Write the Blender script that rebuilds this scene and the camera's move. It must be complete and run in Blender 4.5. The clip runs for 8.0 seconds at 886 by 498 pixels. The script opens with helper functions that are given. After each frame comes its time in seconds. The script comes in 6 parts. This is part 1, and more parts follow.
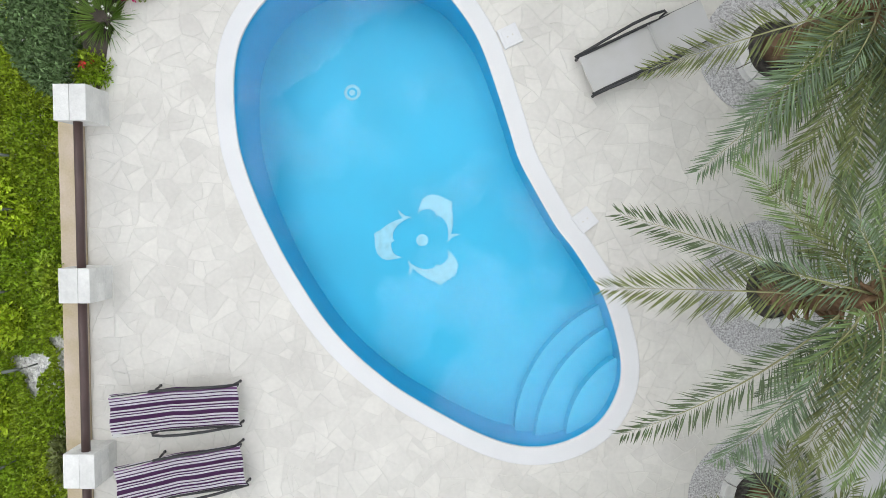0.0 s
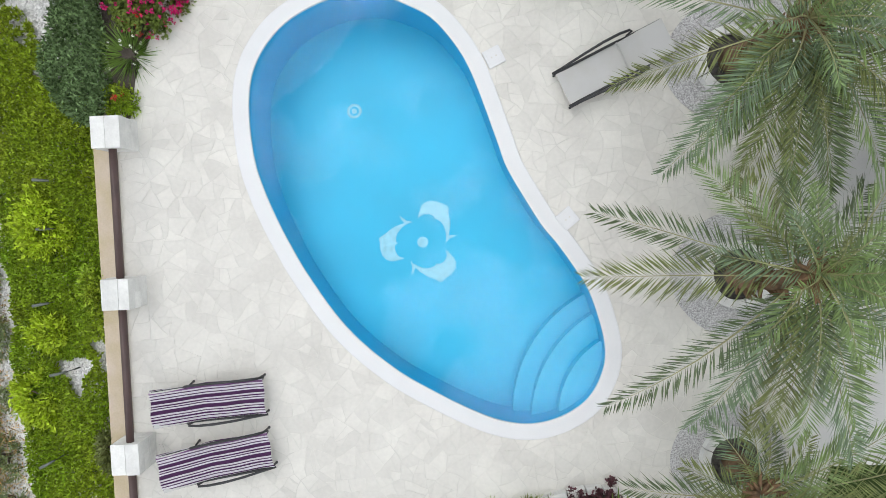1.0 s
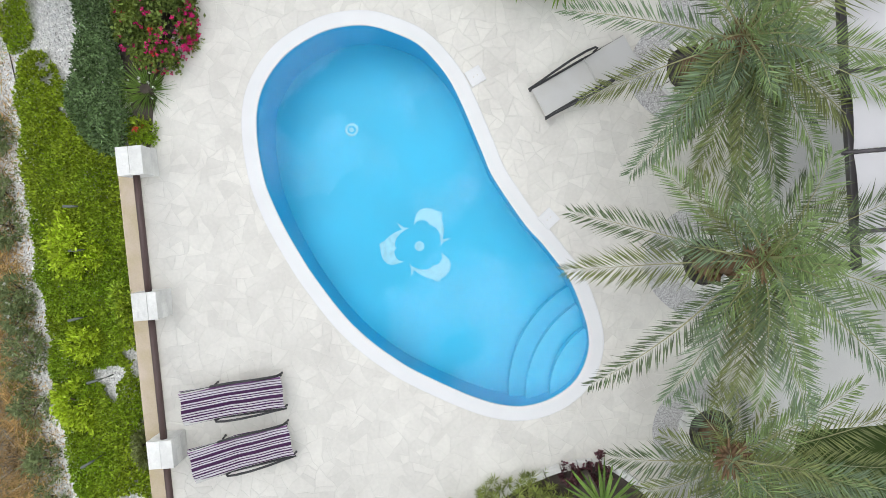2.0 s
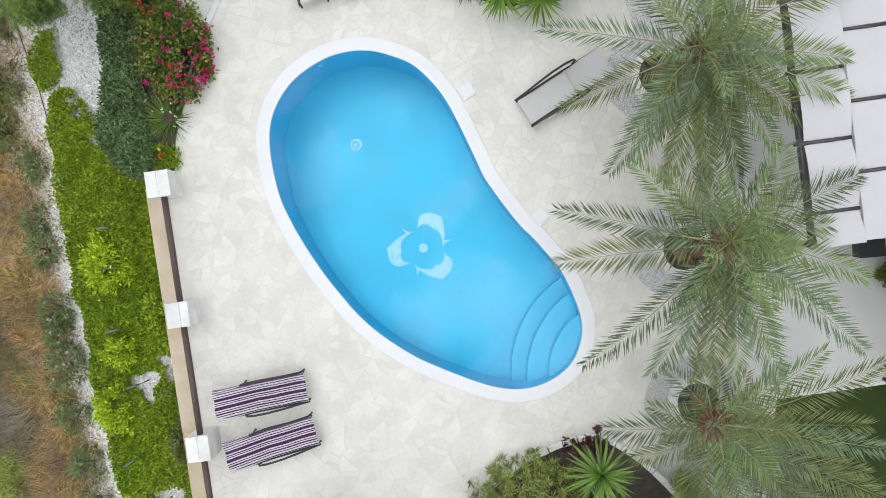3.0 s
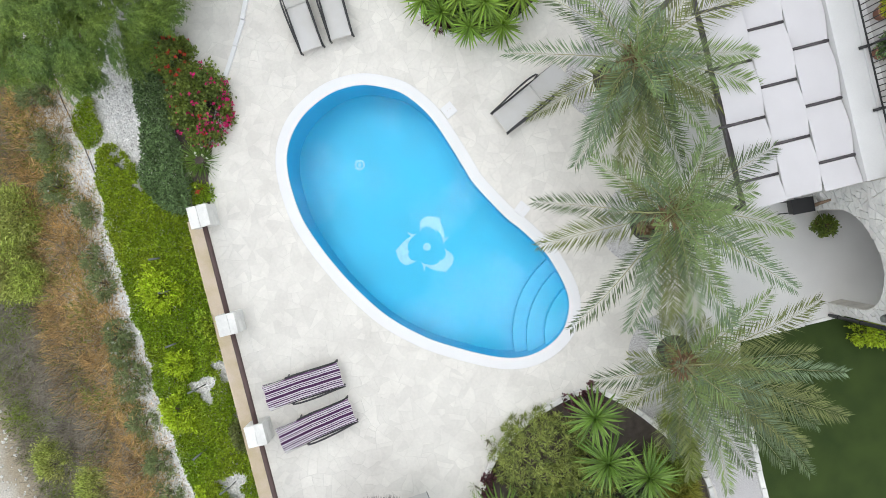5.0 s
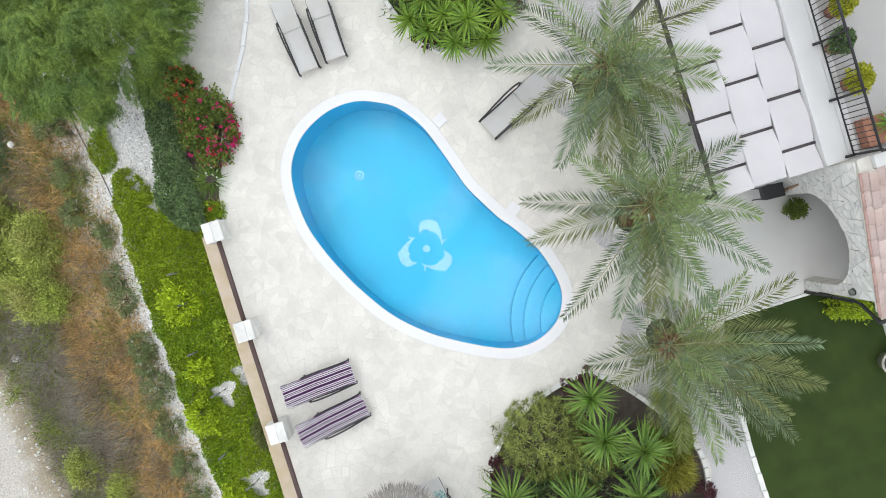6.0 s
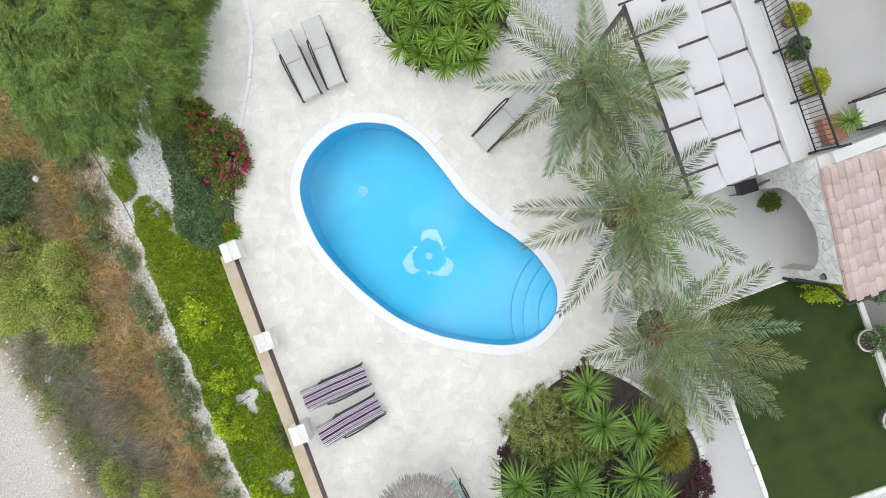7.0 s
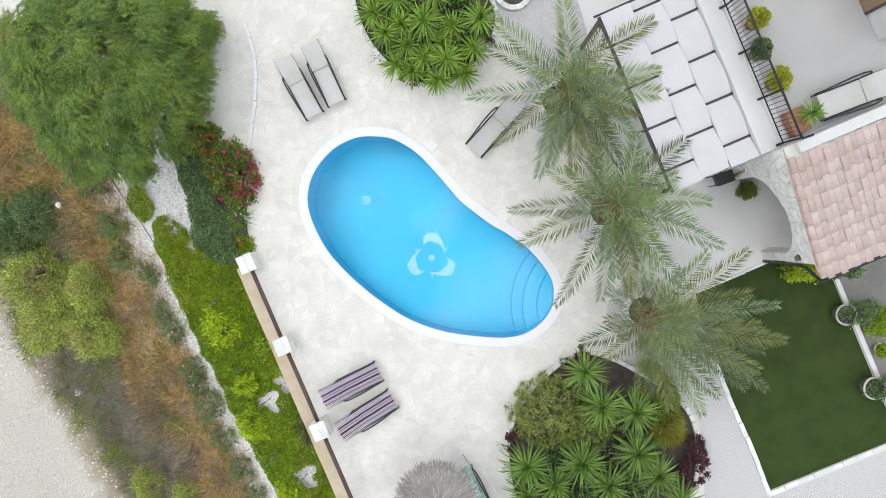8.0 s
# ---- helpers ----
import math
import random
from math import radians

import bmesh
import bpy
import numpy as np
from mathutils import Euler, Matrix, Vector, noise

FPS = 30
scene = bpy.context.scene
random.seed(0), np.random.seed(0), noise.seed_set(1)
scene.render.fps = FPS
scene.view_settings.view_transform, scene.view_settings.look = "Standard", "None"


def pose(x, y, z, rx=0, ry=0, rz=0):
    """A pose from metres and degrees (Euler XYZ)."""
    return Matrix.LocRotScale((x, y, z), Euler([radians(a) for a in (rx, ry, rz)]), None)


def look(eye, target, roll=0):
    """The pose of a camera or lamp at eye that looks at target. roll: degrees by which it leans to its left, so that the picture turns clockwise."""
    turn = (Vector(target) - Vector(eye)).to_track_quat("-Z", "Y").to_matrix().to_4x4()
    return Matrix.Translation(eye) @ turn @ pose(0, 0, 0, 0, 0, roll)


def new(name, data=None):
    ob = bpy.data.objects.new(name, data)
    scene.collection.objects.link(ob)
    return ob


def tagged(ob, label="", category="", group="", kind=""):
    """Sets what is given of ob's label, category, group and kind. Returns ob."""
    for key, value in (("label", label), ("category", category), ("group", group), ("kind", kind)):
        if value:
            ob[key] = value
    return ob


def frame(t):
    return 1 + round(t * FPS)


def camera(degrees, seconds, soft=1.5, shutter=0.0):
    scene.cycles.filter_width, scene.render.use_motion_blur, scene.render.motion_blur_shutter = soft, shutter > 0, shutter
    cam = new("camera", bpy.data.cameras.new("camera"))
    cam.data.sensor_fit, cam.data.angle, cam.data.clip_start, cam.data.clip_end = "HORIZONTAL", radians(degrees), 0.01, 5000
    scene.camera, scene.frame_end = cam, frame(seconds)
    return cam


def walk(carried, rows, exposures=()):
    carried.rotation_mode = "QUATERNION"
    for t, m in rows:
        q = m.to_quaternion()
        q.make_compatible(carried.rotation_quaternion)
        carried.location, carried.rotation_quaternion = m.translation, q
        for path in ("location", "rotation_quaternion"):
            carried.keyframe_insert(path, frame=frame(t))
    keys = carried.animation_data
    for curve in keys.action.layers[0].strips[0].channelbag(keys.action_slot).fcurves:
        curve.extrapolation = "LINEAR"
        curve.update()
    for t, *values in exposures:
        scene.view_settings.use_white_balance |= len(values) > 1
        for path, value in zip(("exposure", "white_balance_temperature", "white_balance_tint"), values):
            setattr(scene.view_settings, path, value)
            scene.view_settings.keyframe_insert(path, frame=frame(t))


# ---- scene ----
cam = camera(65.0, 8.0, soft=0.45)
ROWS = [
    (0.0, 0.000, -0.000, 10.472, -2.720, 1.048, -0.000),
    (0.5, 0.032, 0.001, 11.087, -2.722, 1.068, -1.106),
    (1.0, 0.075, 0.038, 11.695, -2.646, 1.085, -2.244),
    (1.5, 0.150, 0.070, 12.309, -2.550, 1.073, -3.537),
    (2.0, 0.217, 0.072, 12.932, -2.434, 1.049, -4.932),
    (3.5, 0.236, 0.004, 14.858, -2.000, 1.132, -9.389),
    (4.0, 0.246, -0.042, 15.507, -1.937, 1.177, -10.908),
    (4.5, 0.280, -0.074, 16.129, -1.906, 1.198, -12.472),
    (6.0, 0.436, -0.054, 17.899, -1.911, 1.195, -17.195),
    (6.5, 0.481, 0.012, 18.545, -1.908, 1.246, -18.705),
    (7.0, 0.540, 0.115, 19.241, -1.842, 1.260, -20.150),
    (7.5, 0.564, 0.178, 19.906, -1.880, 1.326, -21.644),
    (8.0, 0.611, 0.194, 20.574, -1.925, 1.284, -23.214),
]
walk(cam, [(t, pose(*place)) for t, *place in ROWS], [(0.0, -0.28), (2.0, -0.21), (4.0, -0.14), (8.0, -0.05)])

# ---- world and light: a bright, thinly overcast day ----
world = bpy.data.worlds.new("sky")
scene.world = world
world.use_nodes = True
wn, wl = world.node_tree.nodes, world.node_tree.links
wn.clear()
w_out, w_bg, w_sky = wn.new("ShaderNodeOutputWorld"), wn.new("ShaderNodeBackground"), wn.new("ShaderNodeTexSky")
w_sky.sky_type, w_sky.sun_disc = "NISHITA", False
w_sky.sun_elevation, w_sky.sun_rotation = radians(57), radians(-41)
w_co, w_noise, w_ramp, w_mix = wn.new("ShaderNodeTexCoord"), wn.new("ShaderNodeTexNoise"), wn.new("ShaderNodeValToRGB"), wn.new("ShaderNodeMix")
w_mix.data_type = "RGBA"
w_noise.inputs["Scale"].default_value, w_noise.inputs["Detail"].default_value = 3.2, 6
w_ramp.color_ramp.elements[0].position, w_ramp.color_ramp.elements[1].position = 0.40, 0.66
w_ramp.color_ramp.elements[0].color = (0.55, 0.55, 0.55, 1)
w_ramp.color_ramp.elements[1].color = (1, 1, 1, 1)
wl.new(w_co.outputs["Generated"], w_noise.inputs["Vector"])
wl.new(w_noise.outputs["Fac"], w_ramp.inputs["Fac"])
wl.new(w_ramp.outputs["Color"], w_mix.inputs["Factor"])
wl.new(w_sky.outputs["Color"], w_mix.inputs["A"])
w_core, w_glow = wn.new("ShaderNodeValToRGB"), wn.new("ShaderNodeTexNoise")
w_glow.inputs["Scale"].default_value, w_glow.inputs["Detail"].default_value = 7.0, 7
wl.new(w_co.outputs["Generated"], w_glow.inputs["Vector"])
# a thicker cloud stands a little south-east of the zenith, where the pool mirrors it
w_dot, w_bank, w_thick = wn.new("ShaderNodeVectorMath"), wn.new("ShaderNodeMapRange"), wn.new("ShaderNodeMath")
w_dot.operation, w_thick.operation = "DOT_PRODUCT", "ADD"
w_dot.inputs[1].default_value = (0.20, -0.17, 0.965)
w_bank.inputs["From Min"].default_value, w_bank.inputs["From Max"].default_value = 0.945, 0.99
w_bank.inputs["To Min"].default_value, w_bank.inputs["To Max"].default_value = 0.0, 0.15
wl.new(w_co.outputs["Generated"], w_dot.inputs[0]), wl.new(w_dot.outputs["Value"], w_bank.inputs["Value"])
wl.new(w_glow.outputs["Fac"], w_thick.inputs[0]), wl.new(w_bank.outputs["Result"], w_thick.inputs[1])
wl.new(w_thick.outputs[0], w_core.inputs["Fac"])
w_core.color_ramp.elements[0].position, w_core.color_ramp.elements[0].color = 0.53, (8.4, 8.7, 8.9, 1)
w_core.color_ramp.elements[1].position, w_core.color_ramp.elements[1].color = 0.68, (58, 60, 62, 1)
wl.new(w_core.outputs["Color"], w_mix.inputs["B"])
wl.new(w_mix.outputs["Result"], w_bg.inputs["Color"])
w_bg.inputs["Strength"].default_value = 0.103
wl.new(w_bg.outputs["Background"], w_out.inputs["Surface"])

sun = new("sun", bpy.data.lights.new("sun", "SUN"))
sun.data.energy, sun.data.angle, sun.data.color = 0.65, radians(34), (1.0, 0.97, 0.93)
sun.matrix_world = look((-17, 19.7, 40), (0, 0, 0))


# ---- materials ----
def mat(name, color, rough=0.8, var=0.25, scale=3.0, fine=40.0, bump=0.3, metal=0.0, tint=None, island=0.0, pieces=0.0, stretch=(1, 1, 1), spec=0.5, through_light=0.0):
    """A surface with stains at one scale, grain at another and fine relief; island and pieces vary it leaf by leaf or stone by stone."""
    m = bpy.data.materials.new(name)
    m.use_nodes = True
    n, l = m.node_tree.nodes, m.node_tree.links
    b = n["Principled BSDF"]
    mp = n.new("ShaderNodeMapping")
    mp.inputs["Scale"].default_value = stretch
    geo = n.new("ShaderNodeNewGeometry")
    l.new(geo.outputs["Position"], mp.inputs["Vector"])
    big, small = n.new("ShaderNodeTexNoise"), n.new("ShaderNodeTexNoise")
    big.inputs["Scale"].default_value, big.inputs["Detail"].default_value = scale, 5
    small.inputs["Scale"].default_value, small.inputs["Detail"].default_value = fine, 4
    l.new(mp.outputs["Vector"], big.inputs["Vector"]), l.new(mp.outputs["Vector"], small.inputs["Vector"])
    mix = n.new("ShaderNodeMix")
    mix.data_type = "RGBA"
    other = tint or tuple(c * (1 - var) for c in color)
    mix.inputs["A"].default_value, mix.inputs["B"].default_value = (*color, 1), (*other, 1)
    ramp = n.new("ShaderNodeMapRange")
    ramp.inputs["From Min"].default_value, ramp.inputs["From Max"].default_value = 0.35, 0.7
    l.new(big.outputs["Fac"], ramp.inputs["Value"]), l.new(ramp.outputs["Result"], mix.inputs["Factor"])
    last = mix.outputs["Result"]
    hsv = n.new("ShaderNodeHueSaturation")
    grain = n.new("ShaderNodeMapRange")
    grain.inputs["To Min"].default_value, grain.inputs["To Max"].default_value = 1 - var * 0.6, 1 + var * 0.6
    l.new(small.outputs["Fac"], grain.inputs["Value"])
    value = grain.outputs["Result"]
    if island or pieces:
        rnd = n.new("ShaderNodeMapRange")
        amount = island or pieces
        rnd.inputs["To Min"].default_value, rnd.inputs["To Max"].default_value = 1 - amount, 1 + amount
        if island:
            l.new(geo.outputs["Random Per Island"], rnd.inputs["Value"])
        else:
            info = n.new("ShaderNodeObjectInfo")
            both = n.new("ShaderNodeMath")
            both.operation = "ADD"
            frac = n.new("ShaderNodeMath")
            frac.operation = "FRACT"
            l.new(info.outputs["Random"], both.inputs[0]), l.new(geo.outputs["Random Per Island"], both.inputs[1])
            l.new(both.outputs[0], frac.inputs[0]), l.new(frac.outputs[0], rnd.inputs["Value"])
        times = n.new("ShaderNodeMath")
        times.operation = "MULTIPLY"
        l.new(value, times.inputs[0]), l.new(rnd.outputs["Result"], times.inputs[1])
        value = times.outputs[0]
    l.new(value, hsv.inputs["Value"]), l.new(last, hsv.inputs["Color"])
    l.new(hsv.outputs["Color"], b.inputs["Base Color"])
    b.inputs["Roughness"].default_value, b.inputs["Metallic"].default_value = rough, metal
    b.inputs["Specular IOR Level"].default_value = spec
    if bump:
        bp = n.new("ShaderNodeBump")
        bp.inputs["Strength"].default_value, bp.inputs["Distance"].default_value = bump, 0.01
        l.new(small.outputs["Fac"], bp.inputs["Height"]), l.new(bp.outputs["Normal"], b.inputs["Normal"])
    if through_light:
        tr, ms = n.new("ShaderNodeBsdfTranslucent"), n.new("ShaderNodeMixShader")
        ms.inputs["Fac"].default_value = through_light
        l.new(hsv.outputs["Color"], tr.inputs["Color"])
        l.new(b.outputs["BSDF"], ms.inputs[1]), l.new(tr.outputs["BSDF"], ms.inputs[2])
        l.new(ms.outputs["Shader"], n["Material Output"].inputs["Surface"])
    return m


M_STONE = mat("cream_flagstone", (0.69, 0.669, 0.62), 0.75, 0.15, 1.1, 14, 0.3, tint=(0.60, 0.578, 0.535), pieces=0.055)
M_MORTAR = mat("mortar", (0.672, 0.650, 0.602), 0.95, 0.14, 1.2, 60, 0.3)
M_COPING = mat("white_coping", (0.72, 0.72, 0.725), 0.7, 0.05, 1.2, 50, 0.2)
M_PATIO = mat("patio_render", (0.72, 0.71, 0.695), 0.85, 0.12, 0.8, 40, 0.2)
M_POOL = mat("pool_mosaic", (0.010, 0.395, 0.625), 0.5, 0.12, 0.9, 60, 0.0)
# the floor's mosaic, darkened to carry the shade of the upright walls
M_POOL_WALL = mat("shaded_wall_mosaic", (0.008, 0.345, 0.59), 0.5, 0.10, 1.4, 60, 0.0)
M_POOL_STEP = mat("pool_step_mosaic", (0.012, 0.38, 0.60), 0.5, 0.06, 1.0, 60, 0.0)
M_DOLPHIN = mat("pale_mosaic", (0.26, 0.55, 0.67), 0.5, 0.2, 9.0, 60, 0.0)
M_WALLSTONE = mat("pale_wall_stone", (0.74, 0.735, 0.71), 0.85, 0.18, 3.0, 25, 0.6, pieces=0.08)
M_TAN = mat("tan_wall_render", (0.45, 0.37, 0.24), 0.9, 0.25, 2.4, 40, 0.3, tint=(0.54, 0.45, 0.36))
M_RAIL = mat("brown_rail_paint", (0.085, 0.05, 0.045), 0.45, 0.25, 3.0, 60, 0.1)
M_IRON = mat("black_iron", (0.02, 0.02, 0.022), 0.5, 0.2, 4.0, 60, 0.1)
M_BLACK = mat("black_metal", (0.03, 0.03, 0.032), 0.45, 0.2, 4.0, 60, 0.1)
M_BRONZE = mat("weathered_bronze_paint", (0.075, 0.066, 0.070), 0.5, 0.25, 4.0, 60, 0.1, tint=(0.05, 0.045, 0.05))
M_WHITE = mat("white_wall_paint", (0.60, 0.60, 0.595), 0.85, 0.10, 0.8, 40, 0.15)
M_FABRIC = mat("white_sailcloth", (0.64, 0.625, 0.64), 0.9, 0.05, 1.5, 200, 0.1, through_light=0.15)
M_GREYCLOTH = mat("grey_sling_cloth", (0.52, 0.515, 0.505), 0.85, 0.08, 2.0, 200, 0.15, tint=(0.47, 0.46, 0.43))
M_ROOF = mat("terracotta_tile", (0.48, 0.365, 0.325), 0.85, 0.25, 2.5, 30, 0.4, tint=(0.54, 0.44, 0.41), pieces=0.10)
M_LAWN = mat("artificial_turf", (0.044, 0.068, 0.019), 0.95, 0.45, 1.6, 70, 0.9, tint=(0.032, 0.052, 0.016), spec=0.1)
M_GRAVEL = mat("pale_gravel", (0.70, 0.69, 0.69), 0.9, 0.5, 42.0, 110, 1.0, tint=(0.26, 0.25, 0.25))
M_PEBBLE = mat("pale_pebble", (0.76, 0.75, 0.735), 0.85, 0.2, 6.0, 60, 0.3, tint=(0.58, 0.56, 0.54), island=0.28)
M_SOIL = mat("dark_planter_soil", (0.10, 0.09, 0.083), 0.95, 0.5, 14.0, 60, 0.9, tint=(0.03, 0.027, 0.027))
M_BED = mat("brown_bed_soil", (0.085, 0.068, 0.058), 0.95, 0.4, 6.0, 60, 0.9)
M_TERRACE = mat("grey_terrace_tile", (0.43, 0.42, 0.41), 0.7, 0.1, 0.9, 30, 0.1)
M_POT = mat("terracotta_pot", (0.36, 0.17, 0.11), 0.85, 0.25, 5.0, 50, 0.3)
M_WOOD = mat("weathered_wood", (0.30, 0.20, 0.13), 0.8, 0.3, 4.0, 40, 0.3, stretch=(1, 6, 6))
M_TRUNK = mat("palm_trunk_fibre", (0.22, 0.13, 0.07), 0.95, 0.45, 8.0, 60, 0.9)
M_BARK = mat("grey_bark", (0.14, 0.11, 0.09), 0.95, 0.4, 6.0, 50, 0.9)
M_FROND = mat("palm_frond_green", (0.20, 0.28, 0.082), 0.38, 0.25, 1.2, 20, 0.0, tint=(0.205, 0.295, 0.12), island=0.42, through_light=0.25, spec=0.45)
M_FROND_DRY = mat("palm_frond_olive", (0.185, 0.215, 0.065), 0.45, 0.25, 1.2, 20, 0.0, island=0.42, through_light=0.2, spec=0.5)
M_FROND_GREY = mat("palm_frond_grey_green", (0.185, 0.265, 0.14), 0.36, 0.25, 1.2, 20, 0.0, island=0.42, through_light=0.25, spec=0.6)
# darker copy of the frond green: the lower crown's shade put into colour
M_FROND_SHADED = mat("palm_frond_shaded_green", (0.085, 0.13, 0.045), 0.42, 0.25, 1.2, 20, 0.0, tint=(0.115, 0.15, 0.07), island=0.42, through_light=0.15, spec=0.5)
M_RIB = mat("palm_frond_rib", (0.36, 0.37, 0.17), 0.5, 0.25, 1.6, 30, 0.0, tint=(0.20, 0.17, 0.08))
M_YUCCA = mat("yucca_leaf", (0.115, 0.215, 0.035), 0.36, 0.3, 1.5, 20, 0.0, tint=(0.19, 0.29, 0.06), pieces=0.4, through_light=0.10, spec=0.4)
M_YUCCA_BRIGHT = mat("bright_yucca_leaf", (0.24, 0.36, 0.05), 0.45, 0.3, 1.5, 20, 0.0, tint=(0.16, 0.29, 0.045), pieces=0.4, through_light=0.10, spec=0.4)
M_WILD = mat("wild_bush_leaf", (0.42, 0.51, 0.11), 0.6, 0.3, 0.8, 12, 0.0, tint=(0.37, 0.35, 0.13), island=0.55, through_light=0.12, spec=0.3)
M_POTBUSH = mat("yellow_green_leaf", (0.50, 0.52, 0.05), 0.55, 0.25, 1.5, 12, 0.0, island=0.35, through_light=0.2)
M_ROSETTE = mat("pale_rosette_leaf", (0.27, 0.31, 0.075), 0.5, 0.3, 2.2, 12, 0.0, tint=(0.16, 0.20, 0.05), island=0.5, through_light=0.08, spec=0.3)
M_GOLD = mat("yellow_fan_leaf", (0.33, 0.33, 0.06), 0.6, 0.3, 1.5, 12, 0.0, island=0.45, through_light=0.2, spec=0.3)
M_JOINT = mat("grey_wall_joint", (0.60, 0.58, 0.53), 0.95, 0.2, 3.0, 60, 0.4)
M_VERGE = mat("worn_pink_tile", (0.46, 0.30, 0.26), 0.85, 0.25, 3.0, 40, 0.3)
M_GARIGUE = mat("grey_green_leaf", (0.25, 0.31, 0.13), 0.6, 0.3, 1.5, 12, 0.0, island=0.4, through_light=0.15)
# grey concrete with the porch roof's shade put into its colour
M_PATH = mat("eave_shaded_concrete", (0.22, 0.21, 0.20), 0.9, 0.25, 1.2, 40, 0.3)
M_CREAM = mat("cream_pot_glaze", (0.55, 0.52, 0.47), 0.6, 0.15, 3.0, 40, 0.2)
M_GREYMETAL = mat("grey_painted_metal", (0.13, 0.145, 0.13), 0.5, 0.15, 4.0, 60, 0.1)
M_CUSHION = mat("teal_leaf_print", (0.03, 0.20, 0.19), 0.9, 0.3, 14.0, 60, 0.1, tint=(0.55, 0.62, 0.58))
M_TREE = mat("feathery_leaf", (0.20, 0.29, 0.05), 0.55, 0.25, 1.9, 9, 0.0, tint=(0.085, 0.155, 0.036), island=0.5, through_light=0.08, spec=0.35)
M_COVER = mat("groundcover_leaf", (0.232, 0.36, 0.023), 0.55, 0.3, 0.8, 12, 0.0, tint=(0.32, 0.40, 0.031), island=0.55, through_light=0.10, spec=0.3)
M_LIME = mat("lime_leaf", (0.46, 0.60, 0.035), 0.55, 0.25, 1.5, 12, 0.0, island=0.4, through_light=0.10, spec=0.3)
M_HEDGE = mat("hedge_leaf", (0.175, 0.27, 0.11), 0.6, 0.3, 1.5, 12, 0.0, island=0.6, through_light=0.06, spec=0.22)
M_OLIVE = mat("olive_shrub_leaf", (0.25, 0.325, 0.055), 0.6, 0.3, 1.5, 12, 0.0, island=0.45, through_light=0.10, spec=0.35)
M_BOUG = mat("bougainvillea_leaf", (0.19, 0.25, 0.045), 0.6, 0.3, 2.5, 12, 0.0, tint=(0.10, 0.15, 0.035), island=0.5, through_light=0.10, spec=0.3)
M_DRY = mat("dry_grass", (0.62, 0.42, 0.175), 0.9, 0.3, 0.9, 10, 0.0, tint=(0.34, 0.235, 0.118), island=0.6, through_light=0.12, spec=0.25)
M_TWIG = mat("grey_twigs", (0.285, 0.26, 0.215), 0.9, 0.3, 1.0, 10, 0.0, tint=(0.20, 0.175, 0.125), island=0.45)
M_PINK = mat("magenta_flower", (0.78, 0.025, 0.23), 0.6, 0.2, 3.0, 20, 0.0, island=0.3, through_light=0.3)
M_RED = mat("red_flower", (0.55, 0.05, 0.03), 0.6, 0.2, 3.0, 20, 0.0, island=0.3, through_light=0.2)
M_PETAL = mat("white_flower", (0.75, 0.75, 0.70), 0.6, 0.1, 3.0, 20, 0.0, island=0.1)
M_PURPLE = mat("purple_leaf", (0.12, 0.045, 0.055), 0.6, 0.3, 3.0, 20, 0.0, island=0.5, through_light=0.1)
M_THATCH = mat("grey_thatch", (0.38, 0.355, 0.33), 0.95, 0.3, 2.0, 20, 0.0, island=0.5)


def stripe_mat():
    """Towel cloth in bands of purple and white, of uneven width, along the lounger."""
    m = bpy.data.materials.new("striped_towel")
    m.use_nodes = True
    n, l = m.node_tree.nodes, m.node_tree.links
    co, sep, ramp = n.new("ShaderNodeTexCoord"), n.new("ShaderNodeSeparateXYZ"), n.new("ShaderNodeValToRGB")
    rng = n.new("ShaderNodeMapRange")
    rng.inputs["From Min"].default_value, rng.inputs["From Max"].default_value = -0.34, 0.34
    l.new(co.outputs["Object"], sep.inputs[0]), l.new(sep.outputs["Y"], rng.inputs["Value"]), l.new(rng.outputs["Result"], ramp.inputs["Fac"])
    ramp.color_ramp.interpolation = "CONSTANT"
    dark, pale, mid = (0.10, 0.035, 0.115, 1), (0.82, 0.79, 0.83, 1), (0.25, 0.12, 0.27, 1)
    widths = ((dark, 5), (pale, 3), (dark, 2.5), (pale, 4.5), (dark, 2), (pale, 3), (dark, 3.5), (pale, 3), (dark, 2), (pale, 3.5), (dark, 8), (pale, 3.5), (dark, 2), (pale, 2.5), (dark, 2.5), (pale, 3.5), (dark, 7), (pale, 3), (dark, 2), (pale, 4.5), (dark, 2), (pale, 3), (mid, 4), (pale, 2.5), (dark, 4))
    total, at, bands = sum(w for _, w in widths), 0.0, []
    for c, w in widths:
        bands.append((at, c))
        at += w / total
    e = ramp.color_ramp.elements
    e[0].position, e[0].color = bands[0]
    e[1].position, e[1].color = bands[1]
    for at, c in bands[2:]:
        e.new(at).color = c
    b = n["Principled BSDF"]
    l.new(ramp.outputs["Color"], b.inputs["Base Color"])
    b.inputs["Roughness"].default_value = 0.95
    ns, bp = n.new("ShaderNodeTexNoise"), n.new("ShaderNodeBump")
    ns.inputs["Scale"].default_value = 25
    bp.inputs["Strength"].default_value, bp.inputs["Distance"].default_value = 0.4, 0.02
    l.new(ns.outputs["Fac"], bp.inputs["Height"]), l.new(bp.outputs["Normal"], b.inputs["Normal"])
    return m


